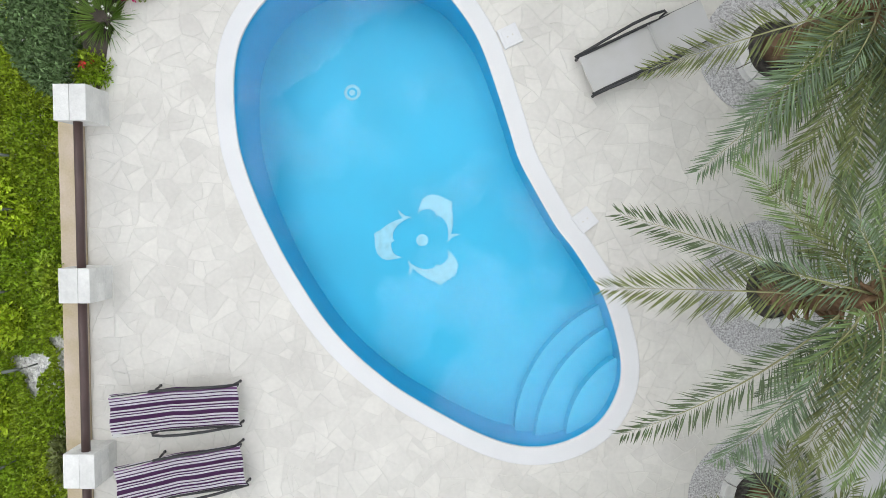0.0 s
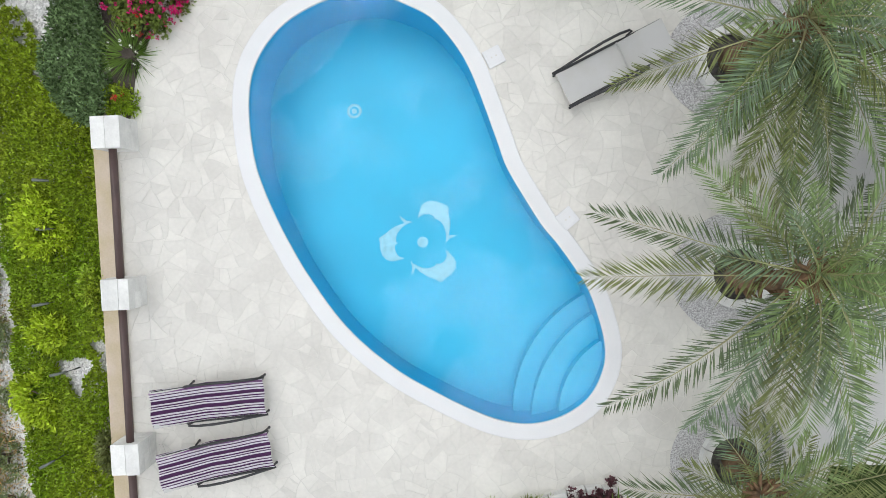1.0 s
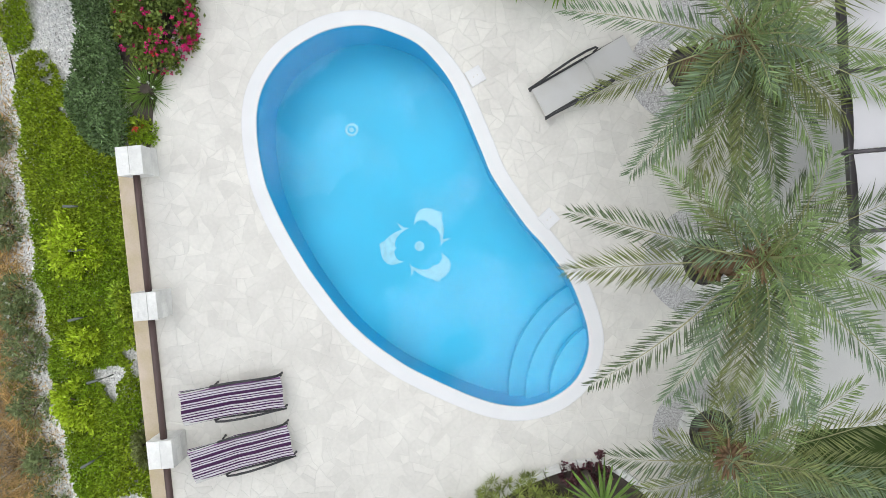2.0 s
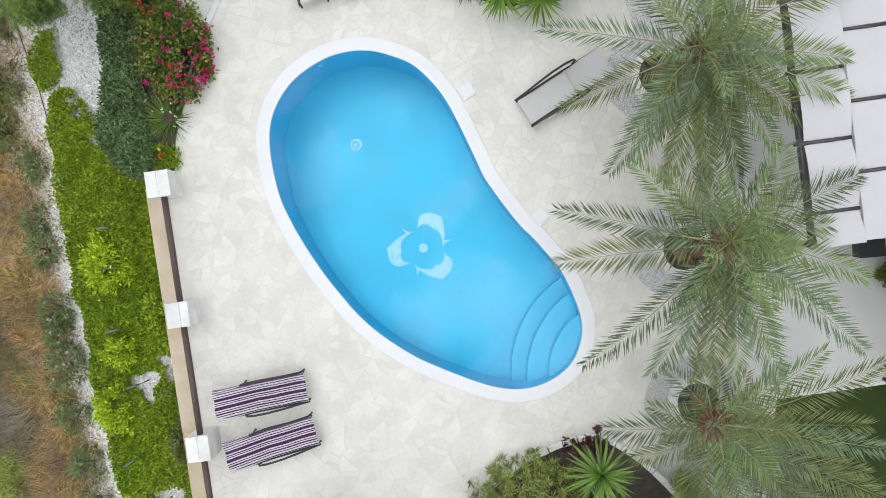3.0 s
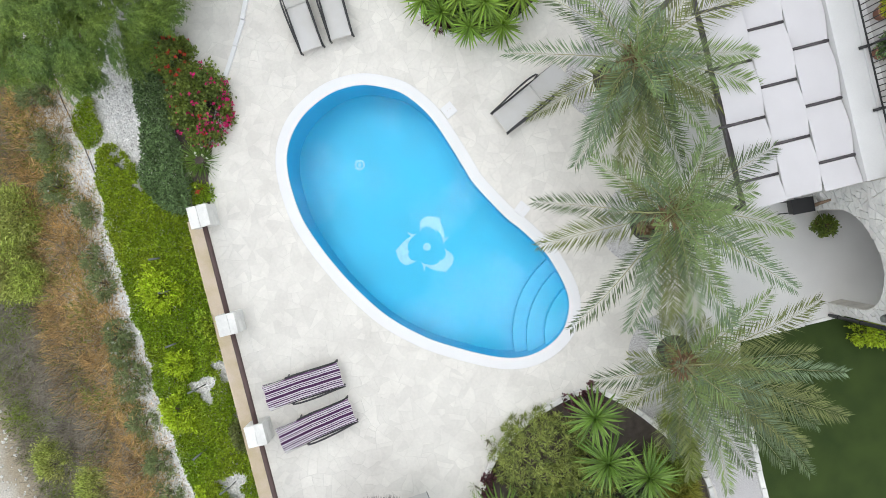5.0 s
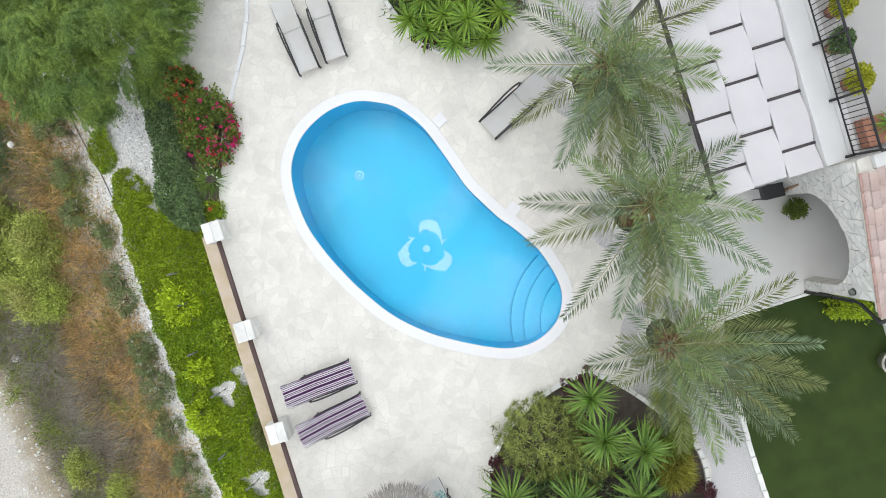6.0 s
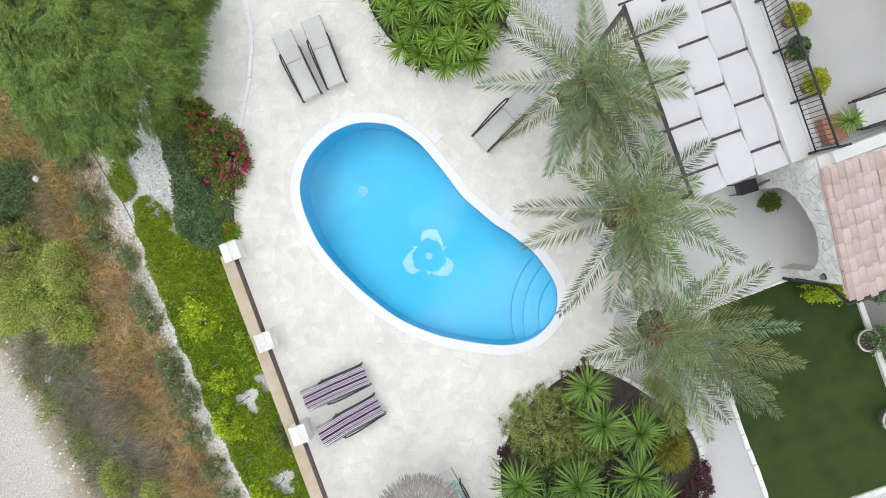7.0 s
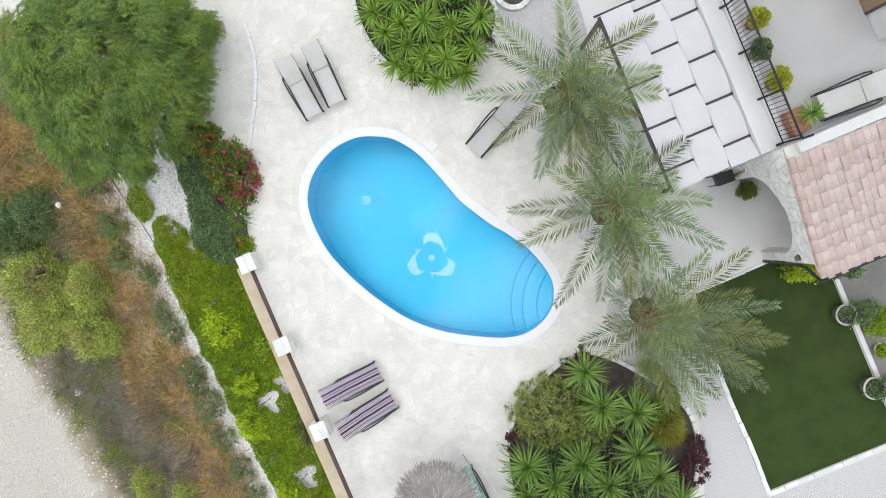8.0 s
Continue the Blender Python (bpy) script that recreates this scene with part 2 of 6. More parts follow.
def water_mat():
    m = bpy.data.materials.new("pool_water")
    m.use_nodes = True
    n, l = m.node_tree.nodes, m.node_tree.links
    b = n["Principled BSDF"]
    b.inputs["Base Color"].default_value = (0.92, 0.98, 1.0, 1)
    b.inputs["Transmission Weight"].default_value, b.inputs["IOR"].default_value, b.inputs["Roughness"].default_value = 1.0, 1.33, 0.0
    geo, ns, bp = n.new("ShaderNodeNewGeometry"), n.new("ShaderNodeTexNoise"), n.new("ShaderNodeBump")
    ns.inputs["Scale"].default_value, ns.inputs["Detail"].default_value = 2.2, 3
    bp.inputs["Strength"].default_value, bp.inputs["Distance"].default_value = 0.10, 0.02
    l.new(geo.outputs["Position"], ns.inputs["Vector"]), l.new(ns.outputs["Fac"], bp.inputs["Height"]), l.new(bp.outputs["Normal"], b.inputs["Normal"])
    return m


def ground_mat():
    """Pale path gravel beside the garden, brown scrub soil down the slope, pale dirt road at its foot."""
    m = bpy.data.materials.new("slope_ground")
    m.use_nodes = True
    n, l = m.node_tree.nodes, m.node_tree.links
    b = n["Principled BSDF"]
    geo, sep = n.new("ShaderNodeNewGeometry"), n.new("ShaderNodeSeparateXYZ")
    l.new(geo.outputs["Position"], sep.inputs[0])
    ns, fine = n.new("ShaderNodeTexNoise"), n.new("ShaderNodeTexNoise")
    ns.inputs["Scale"].default_value, ns.inputs["Detail"].default_value = 1.1, 6
    fine.inputs["Scale"].default_value, fine.inputs["Detail"].default_value = 22, 5
    l.new(geo.outputs["Position"], ns.inputs["Vector"]), l.new(geo.outputs["Position"], fine.inputs["Vector"])
    slant, edge = n.new("ShaderNodeMath"), n.new("ShaderNodeMath")
    slant.operation = edge.operation = "MULTIPLY_ADD"
    slant.inputs[1].default_value = 0.12
    l.new(sep.outputs["Y"], slant.inputs[0]), l.new(sep.outputs["X"], slant.inputs[2])
    edge.inputs[1].default_value = 1.6
    l.new(ns.outputs["Fac"], edge.inputs[0]), l.new(slant.outputs[0], edge.inputs[2])
    rng = n.new("ShaderNodeMapRange")
    rng.inputs["From Min"].default_value, rng.inputs["From Max"].default_value = -19.2, -4.2
    l.new(edge.outputs[0], rng.inputs["Value"])
    ramp = n.new("ShaderNodeValToRGB")
    l.new(rng.outputs["Result"], ramp.inputs["Fac"])
    e = ramp.color_ramp.elements
    e[0].position, e[0].color = 0.0, (0.50, 0.47, 0.42, 1)
    e[1].position, e[1].color = 1.0, (0.66, 0.65, 0.63, 1)
    for at, c in ((0.26, (0.52, 0.49, 0.44, 1)), (0.30, (0.34, 0.29, 0.21, 1)), (0.62, (0.17, 0.125, 0.08, 1)), (0.655, (0.66, 0.645, 0.62, 1))):
        e.new(at).color = c
    hsv, gr = n.new("ShaderNodeHueSaturation"), n.new("ShaderNodeMapRange")
    gr.inputs["From Min"].default_value, gr.inputs["From Max"].default_value = 0.3, 0.7
    gr.inputs["To Min"].default_value, gr.inputs["To Max"].default_value = 0.65, 1.25
    l.new(fine.outputs["Fac"], gr.inputs["Value"]), l.new(gr.outputs["Result"], hsv.inputs["Value"])
    l.new(ramp.outputs["Color"], hsv.inputs["Color"]), l.new(hsv.outputs["Color"], b.inputs["Base Color"])
    b.inputs["Roughness"].default_value = 0.95
    bp = n.new("ShaderNodeBump")
    bp.inputs["Strength"].default_value, bp.inputs["Distance"].default_value = 0.8, 0.03
    l.new(fine.outputs["Fac"], bp.inputs["Height"]), l.new(bp.outputs["Normal"], b.inputs["Normal"])
    return m


M_TOWEL, M_WATER, M_GROUND = stripe_mat(), water_mat(), ground_mat()


# ---- mesh helpers ----
def part(name, bm, material, parent=None, label="", smooth=False):
    """One bmesh as one object, under a thing or a part."""
    me = bpy.data.meshes.new(name)
    bmesh.ops.recalc_face_normals(bm, faces=bm.faces)
    bm.to_mesh(me)
    bm.free()
    return hung(name, me, material, parent, label, smooth)


def hung(name, me, material, parent=None, label="", smooth=False):
    if material and not me.materials:
        me.materials.append(material)
    if smooth:
        me.polygons.foreach_set("use_smooth", [True] * len(me.polygons))
    ob = new(name, me)
    ob.parent = parent
    if label:
        ob["label"] = label
    return ob


def thing(name, label, category, at=(0, 0, 0), rz=0, group="", kind=""):
    ob = new(name)
    ob.matrix_basis = pose(*at, 0, 0, rz)
    ob.empty_display_size = 0.2
    return tagged(ob, label, category, group, kind)


def box(bm, lo, hi, bevel=0.0, turn=None):
    """An edge-rounded block between two corners, added to bm."""
    c, s = [(a + b) / 2 for a, b in zip(lo, hi)], [abs(b - a) for a, b in zip(lo, hi)]
    made = bmesh.ops.create_cube(bm, size=1.0, matrix=(turn or Matrix()) @ Matrix.Translation(c) @ Matrix.Diagonal((*s, 1)))
    if bevel:
        edges = {e for v in made["verts"] for e in v.link_edges}
        bmesh.ops.bevel(bm, geom=list(edges), offset=bevel, segments=2, affect="EDGES", profile=0.6)
    return bm


def block(name, lo, hi, material, parent=None, bevel=0.01, label="", turn=None):
    return part(name, box(bmesh.new(), lo, hi, bevel, turn), material, parent, label)


def tube(bm, pts, r, sides=8, ends=True):
    """A round bar along points, radius one number or one for each point."""
    rings = []
    for i, p in enumerate(pts):
        p = Vector(p)
        d = (Vector(pts[min(i + 1, len(pts) - 1)]) - Vector(pts[max(i - 1, 0)])).normalized()
        a = d.orthogonal().normalized() if abs(d.z) > 0.95 else d.cross(Vector((0, 0, 1))).normalized()
        b = d.cross(a)
        rad = r[i] if isinstance(r, (list, tuple)) else r
        rings.append([bm.verts.new(p + rad * (math.cos(t) * a + math.sin(t) * b)) for t in [2 * math.pi * k / sides for k in range(sides)]])
    for q, s in zip(rings, rings[1:]):
        for k in range(sides):
            bm.faces.new((q[k], q[(k + 1) % sides], s[(k + 1) % sides], s[k]))
    if ends:
        bm.faces.new(rings[0][::-1]), bm.faces.new(rings[-1])
    return bm


def bar(name, pts, r, material, parent=None, label="", sides=8):
    return part(name, tube(bmesh.new(), pts, r, sides), material, parent, label, True)


def lathe(bm, profile, sides=32, centre=(0, 0, 0), arc=2 * math.pi):
    """Turns (radius, height) pairs round the upright axis."""
    rows = []
    steps = sides if arc > 6.28 else sides + 1
    for r, z in profile:
        rows.append([bm.verts.new((centre[0] + r * math.cos(arc * k / sides), centre[1] + r * math.sin(arc * k / sides), centre[2] + z)) for k in range(steps)])
    for a, b in zip(rows, rows[1:]):
        for k in range(sides):
            bm.faces.new((a[k], a[(k + 1) % steps], b[(k + 1) % steps], b[k]))
    return bm


def leaf_mesh(name, base, way, side, length, width, fold=0.15):
    """Many pointed leaves: each a kite of two faces, folded along its rib."""
    n = len(base)
    length, width = np.broadcast_to(length, n)[:, None], np.broadcast_to(width, n)[:, None]
    up = np.cross(way, side)
    mid = base + way * length * 0.45
    v = np.stack([base, mid + side * width / 2 + up * width * fold, base + way * length, mid - side * width / 2 + up * width * fold], 1).reshape(-1, 3)
    k = np.arange(n)[:, None] * 4
    tri = np.concatenate([k + [0, 1, 2], k + [0, 2, 3]], 1).reshape(-1)
    me = bpy.data.meshes.new(name)
    me.vertices.add(len(v)), me.loops.add(len(tri)), me.polygons.add(len(tri) // 3)
    me.vertices.foreach_set("co", v.astype(np.float32).ravel())
    me.loops.foreach_set("vertex_index", tri.astype(np.int32))
    me.polygons.foreach_set("loop_start", np.arange(0, len(tri), 3, dtype=np.int32))
    me.update(calc_edges=True)
    return me


def unit(a):
    return a / np.maximum(np.linalg.norm(a, axis=-1, keepdims=True), 1e-9)


def strewn(name, base, grow, length, width, rng, spread=0.8, fold=0.15):
    """Leaves at the points base, growing roughly along grow."""
    n = len(base)
    way = unit(grow + spread * rng.normal(size=(n, 3)))
    side = unit(np.cross(way, rng.normal(size=(n, 3))))
    return leaf_mesh(name, base, way, side, length * rng.uniform(0.7, 1.3, n), width * rng.uniform(0.7, 1.3, n), fold)


def smooth_loop(pts, per=8):
    """A closed curve through corner points."""
    p = np.array(pts, float)
    t = np.linspace(0, 1, per, endpoint=False)[:, None]
    out = []
    for i in range(len(p)):
        a, b, c, d = p[i - 1], p[i], p[(i + 1) % len(p)], p[(i + 2) % len(p)]
        out.append(0.5 * (2 * b + (c - a) * t + (2 * a - 5 * b + 4 * c - d) * t**2 + (3 * b - a - 3 * c + d) * t**3))
    return np.concatenate(out)


def offset_loop(loop, far):
    """The closed curve moved outwards."""
    d = np.roll(loop, -1, 0) - np.roll(loop, 1, 0)
    nrm = unit(np.stack([d[:, 1], -d[:, 0]], 1))
    area = np.sum(loop[:, 0] * np.roll(loop[:, 1], -1) - np.roll(loop[:, 0], -1) * loop[:, 1])
    return loop + nrm * far * (1 if area > 0 else -1)


def inside(loop, q):
    """Which of the points q lie within the closed curve."""
    a, b = loop, np.roll(loop, -1, 0)
    x, y = q[:, 0][:, None], q[:, 1][:, None]
    cross = (a[:, 1] > y) != (b[:, 1] > y)
    xs = a[:, 0] + (y - a[:, 1]) * (b[:, 0] - a[:, 0]) / np.where(b[:, 1] == a[:, 1], 1e-9, b[:, 1] - a[:, 1])
    return (np.sum(cross & (x < xs), 1) % 2) == 1


def filled(loops, z, depth=0.0):
    """A flat sheet within the first loop and outside the others, with skirts of the given depth."""
    bm = bmesh.new()
    edges = []
    for loop in loops:
        vs = [bm.verts.new((x, y, z)) for x, y in loop]
        edges += [bm.edges.new((a, b)) for a, b in zip(vs, vs[1:] + vs[:1])]
    bmesh.ops.triangle_fill(bm, use_beauty=True, edges=edges, normal=(0, 0, 1))
    if depth:
        rim = [e for e in bm.edges if len(e.link_faces) == 1]
        low = bmesh.ops.extrude_edge_only(bm, edges=rim)["geom"]
        bmesh.ops.translate(bm, vec=(0, 0, -depth), verts=[g for g in low if isinstance(g, bmesh.types.BMVert)])
    return bm


# ---- terrain ----
SLOPE_X = (-200.0, -17.0, -14.6, -12.0, -9.9, -8.0, -7.0, -5.8, 200.0)
SLOPE_Z = (-5.6, -4.65, -4.4, -3.2, -2.0, -1.1, -0.75, -0.35, -0.35)


def ground_z(x, y):
    x, y = np.asarray(x, float), np.asarray(y, float)
    lean = np.clip((-x - 8) / 7, 0, 1) * 0.12
    z = np.interp(x + lean * y, SLOPE_X, SLOPE_Z)
    return z + 0.07 * np.sin(1.7 * x + 0.6 * y) * np.sin(1.3 * y - 0.5 * x) * (x < -6)


def terrain():
    xs = np.concatenate([[-200, -100, -60, -40, -30, -24, -20], np.arange(-18, -5.7, 0.3), [-5.65, -5.5, -4.9, -4.5, -4.05, -3.85, 0, 6, 13.2, 13.6, 30, 80, 200]])
    ys = np.concatenate([[-200, -80, -40, -25, -16, -13.6, -13.2], np.arange(-12.5, 12.6, 0.5), [13.2, 13.6, 16, 25, 40, 80, 200]])
    gx, gy = np.meshgrid(xs, ys, indexing="ij")
    gz = ground_z(gx, gy)
    gz = np.where((gx > np.where(gy > 1.7, -4.0, -5.6)) & (gx < 13.4) & (abs(gy) < 13.4), -3.0, gz)
    me = bpy.data.meshes.new("ground")
    ny = len(ys)
    faces = [(i * ny + j, (i + 1) * ny + j, (i + 1) * ny + j + 1, i * ny + j + 1) for i in range(len(xs) - 1) for j in range(ny - 1)]
    me.from_pydata(np.stack([gx, gy, gz], -1).reshape(-1, 3).tolist(), [], faces)
    return tagged(hung("ground", me, M_GROUND, None, "", True), "pale dirt and brown scrub slope falling to a dirt road", "ground", kind="structure")


terrain()

# ---- pool ----
POOL = smooth_loop([(-1.42, 3.8), (-1.0, 3.75), (-0.58, 3.58), (-0.21, 3.36), (0.09, 3.02), (0.34, 2.62), (0.55, 2.09), (0.82, 1.26), (0.94, 0.88), (1.15, 0.47), (1.51, -0.15), (1.76, -0.47), (2.02, -0.86), (2.23, -1.2), (2.4, -1.69), (2.51, -2.22), (2.46, -2.66), (2.2, -3.12), (1.76, -3.41), (1.25, -3.53), (0.72, -3.46), (0.1, -3.2), (-0.75, -2.72), (-1.18, -2.41), (-1.62, -2.02), (-2.04, -1.53), (-2.51, -0.79), (-2.76, -0.31), (-2.96, 0.12), (-3.14, 0.59), (-3.28, 1.09), (-3.34, 1.72), (-3.32, 2.25), (-3.21, 2.68), (-2.98, 3.06), (-2.67, 3.37), (-2.3, 3.59), (-1.87, 3.75)], 4)
COPING_W = 0.265
COPING = offset_loop(POOL, COPING_W)
WATER_Z = -0.07


def pool_floor_z(x, y):
    """Deepest at the round end, shelving gently towards the steps."""
    d = (np.asarray(x) * 0.5 - np.asarray(y) * 0.87)
    t = np.clip((d + 4.0) / 4.0, 0, 1)
    return -1.06 + 0.26 * t * t * (3 - 2 * t)


def pool():
    shell = thing("swimming_pool", "kidney-shaped swimming pool lined with blue mosaic", "swimming pool", kind="structure")
    bm = bmesh.new()
    top = [bm.verts.new((x, y, 0.0)) for x, y in POOL]
    low = [bm.verts.new((x, y, -1.75)) for x, y in POOL]
    k = len(POOL)
    for i in range(k):
        bm.faces.new((top[i], top[(i + 1) % k], low[(i + 1) % k], low[i]))
    part("basin_wall", bm, M_POOL_WALL, shell, "blue mosaic pool wall", True)
    gx, gy = np.meshgrid(np.arange(-3.7, 2.9, 0.15), np.arange(-3.9, 4.2, 0.15), indexing="ij")
    mid = np.stack([gx[:-1, :-1] + 0.075, gy[:-1, :-1] + 0.075], -1).reshape(-1, 2)
    kept = inside(offset_loop(POOL, 0.14), mid).reshape(gx.shape[0] - 1, -1)
    me = bpy.data.meshes.new("basin_floor")
    ny = gx.shape[1]
    me.from_pydata(np.stack([gx, gy, pool_floor_z(gx, gy)], -1).reshape(-1, 3).tolist(), [], [(i * ny + j, (i + 1) * ny + j, (i + 1) * ny + j + 1, i * ny + j + 1) for i, j in zip(*np.nonzero(kept))])
    hung("basin_floor", me, M_POOL, shell, "blue mosaic pool floor", True)
    # rounded steps in the shallow corner
    for cx, cy, r, z in ((3.395, -3.614, 2.43, -0.60), (3.469, -3.683, 2.195, -0.42), (3.243, -3.516, 1.517, -0.24)):
        a = np.radians(np.linspace(80, 200, 90))
        arc = np.array([cx, cy]) + r * np.stack([np.cos(a), np.sin(a)], 1)
        arc = arc[inside(offset_loop(POOL, -0.005), arc)]
        d0, d1 = [int(np.argmin(np.linalg.norm(POOL - e, axis=1))) for e in (arc[0], arc[-1])]
        i, wall = d1, []
        while True:
            wall.append(POOL[i])
            if i == d0:
                break
            i = (i - 1) % k if (d1 - d0) % k < k / 2 else (i + 1) % k
        loop = np.concatenate([arc, np.array(wall)])
        part("step", filled([loop], z, 0.9), M_POOL_STEP, shell, "rounded mosaic step")
    return shell


pool()


def coping():
    bm = bmesh.new()
    lines = [(offset_loop(POOL, 0.05), -0.032), (offset_loop(POOL, -0.012), -0.028), (offset_loop(POOL, -0.012), 0.014), (offset_loop(POOL, -0.005), 0.026), (offset_loop(POOL, COPING_W - 0.012), 0.022), (COPING, 0.014), (COPING, -0.12)]
    rows = [[bm.verts.new((x, y, z)) for x, y in loop] for loop, z in lines]
    k = len(POOL)
    for a, b in zip(rows, rows[1:]):
        for i in range(k):
            bm.faces.new((a[i], a[(i + 1) % k], b[(i + 1) % k], b[i]))
    return tagged(part("pool_coping", bm, M_COPING), "smooth white rounded coping round the pool", "coping", kind="structure")


coping()
water = tagged(part("water", filled([offset_loop(POOL, 0.004)], WATER_Z), M_WATER), "clear still pool water", "water", kind="structure")
water.visible_shadow = False


# ---- deck, patio, lawn, gravel ----
DECK_EDGE = [(-5.60, -13.3), (-5.60, 2.0), (-5.2, 2.6), (-4.85, 3.4), (-4.95, 4.6), (-5.15, 6.5), (-5.0, 9.0), (-4.8, 13.3), (13.3, 13.3), (13.3, -13.3)]
POOL_HOLE = offset_loop(POOL, 0.08)
deck = tagged(part("pavement", filled([DECK_EDGE, POOL_HOLE], -0.004, 2.5), M_MORTAR), "crazy paving of cream flagstones round the pool", "paving", kind="structure")
patio = tagged(part("patio", filled([[(5.55, -4.36), (12.9, -4.36), (12.9, 12.9), (5.55, 12.9)]], 0.004, 0.05), M_PATIO), "smooth pale grey concrete patio beside the house", "patio", kind="structure")
tagged(part("lawn", filled([[(6.0, -10.65), (10.05, -10.65), (10.05, -4.36), (6.25, -4.36), (6.0, -5.4)]], 0.0, 0.05), M_LAWN), "dark green artificial turf lawn", "lawn", kind="structure")
GRAVEL_W = [(4.2, -4.4), (5.9, -4.5), (5.9, -10.85), (13.0, -10.85), (13.0, -13.0), (3.2, -13.0), (4.2, -10.0), (4.85, -8.0), (4.7, -7.0), (3.9, -6.0), (3.5, -5.4)]
tagged(part("gravel", filled([GRAVEL_W], 0.001, 0.04), M_GRAVEL), "pale loose gravel beside the lawn", "gravel", kind="stuff")


def circle(cx, cy, r, n=40, wob=0.0):
    return [(cx + (r + wob * math.sin(3 * t + cx)) * math.cos(t), cy + (r + wob * math.sin(2 * t + cy)) * math.sin(t)) for t in [2 * math.pi * k / n for k in range(n)]]


RINGS = [(4.62, 2.42, 1.0), (4.66, -1.10, 1.02), (4.55, -4.25, 0.98), (4.70, 5.85, 0.8)]
GRAVEL_N = [(4.05, 5.1), (4.2, 4.0), (4.4, 3.2), (5.3, 3.0), (6.0, 3.5), (6.28, 3.9), (6.38, 4.9), (6.5, 9.0), (4.2, 9.0)]
tagged(part("gravel", filled([GRAVEL_N], 0.008, 0.04), M_GRAVEL), "pale loose gravel beside the pergola", "gravel", kind="stuff")
for cx, cy, r in RINGS:
    tagged(part("gravel", filled([circle(cx, cy, r, 44, 0.03)], 0.012 if cy > 0 else 0.006, 0.03), M_GRAVEL), "round patch of pale gravel round a palm planter", "gravel", kind="stuff")
    bm = bmesh.new()
    lathe(bm, [(0.44, -0.05), (0.44, 0.05), (0.40, 0.06), (0.02, 0.08)], 28, (cx + 0.05, cy, 0))
    soil = part("planter_soil", bm, M_SOIL, None, "", True)
    tagged(soil, "dark damp soil inside a planter ring", "soil", kind="stuff")
    ring = thing("planter_ring", "ring of pale stones edging a palm planter", "planter edging", (cx + 0.05, cy, 0), group="palm planters")
    for k in range(14):
        a0, a1 = 2 * math.pi * k / 14 + 0.015, 2 * math.pi * (k + 1) / 14 - 0.015
        bm = bmesh.new()
        vs = []
        h = 0.16 + 0.02 * math.sin(5 * k + cx)
        for rr, zz in ((0.425, -0.02), (0.425, h), (0.57, h), (0.58, -0.02)):
            vs.append([bm.verts.new((rr * math.cos(a), rr * math.sin(a), zz)) for a in (a0, (a0 + a1) / 2, a1)])
        for p, q in zip(vs, vs[1:]):
            for j in range(2):
                bm.faces.new((p[j], p[j + 1], q[j + 1], q[j]))
        bm.faces.new((vs[0][0], vs[1][0], vs[2][0], vs[3][0])), bm.faces.new((vs[3][2], vs[2][2], vs[1][2], vs[0][2]))
        part("stone", bm, M_WALLSTONE, ring)


def edging(name, pts, w, h, label, piece=0.45, material=None):
    """A low row of pale edging stones along points."""
    row = thing(name, label, "edging")
    p = [Vector((*q, 0)) for q in pts]
    for a, b in zip(p, p[1:]):
        n = max(1, round((b - a).length / piece))
        d = (b - a) / n
        for k in range(n):
            s = a + d * k
            turn = Matrix.Translation(s) @ Matrix.Rotation(math.atan2(d.y, d.x), 4, "Z")
            jig = 0.015 * math.sin(k * 7.3 + s.x * 5)
            block("stone", (0.006, -w / 2 + jig, -0.04), (d.length - 0.006, w / 2 + jig, h + jig), material or M_WALLSTONE, row, 0.012, turn=turn)
    return row


edging("lawn_edging", [(5.96, -4.8), (5.96, -10.7)], 0.13, 0.07, "row of pale edging stones beside the turf")
edging("lawn_edging", [(5.96, -10.72), (10.1, -10.72)], 0.13, 0.07, "row of pale edging stones beside the turf")
edging("lawn_edging", [(6.2, -4.36), (9.4, -4.36)], 0.08, 0.05, "thin white kerb between patio and turf", 1.6)
edging("path_kerb", [(-4.22, 4.75), (-3.80, 5.40), (-3.45, 5.95), (-3.18, 6.5), (-2.98, 7.1), (-2.88, 7.7), (-2.86, 8.2)], 0.10, 0.07, "thin white curved kerb across the paving", 0.6, M_COPING)

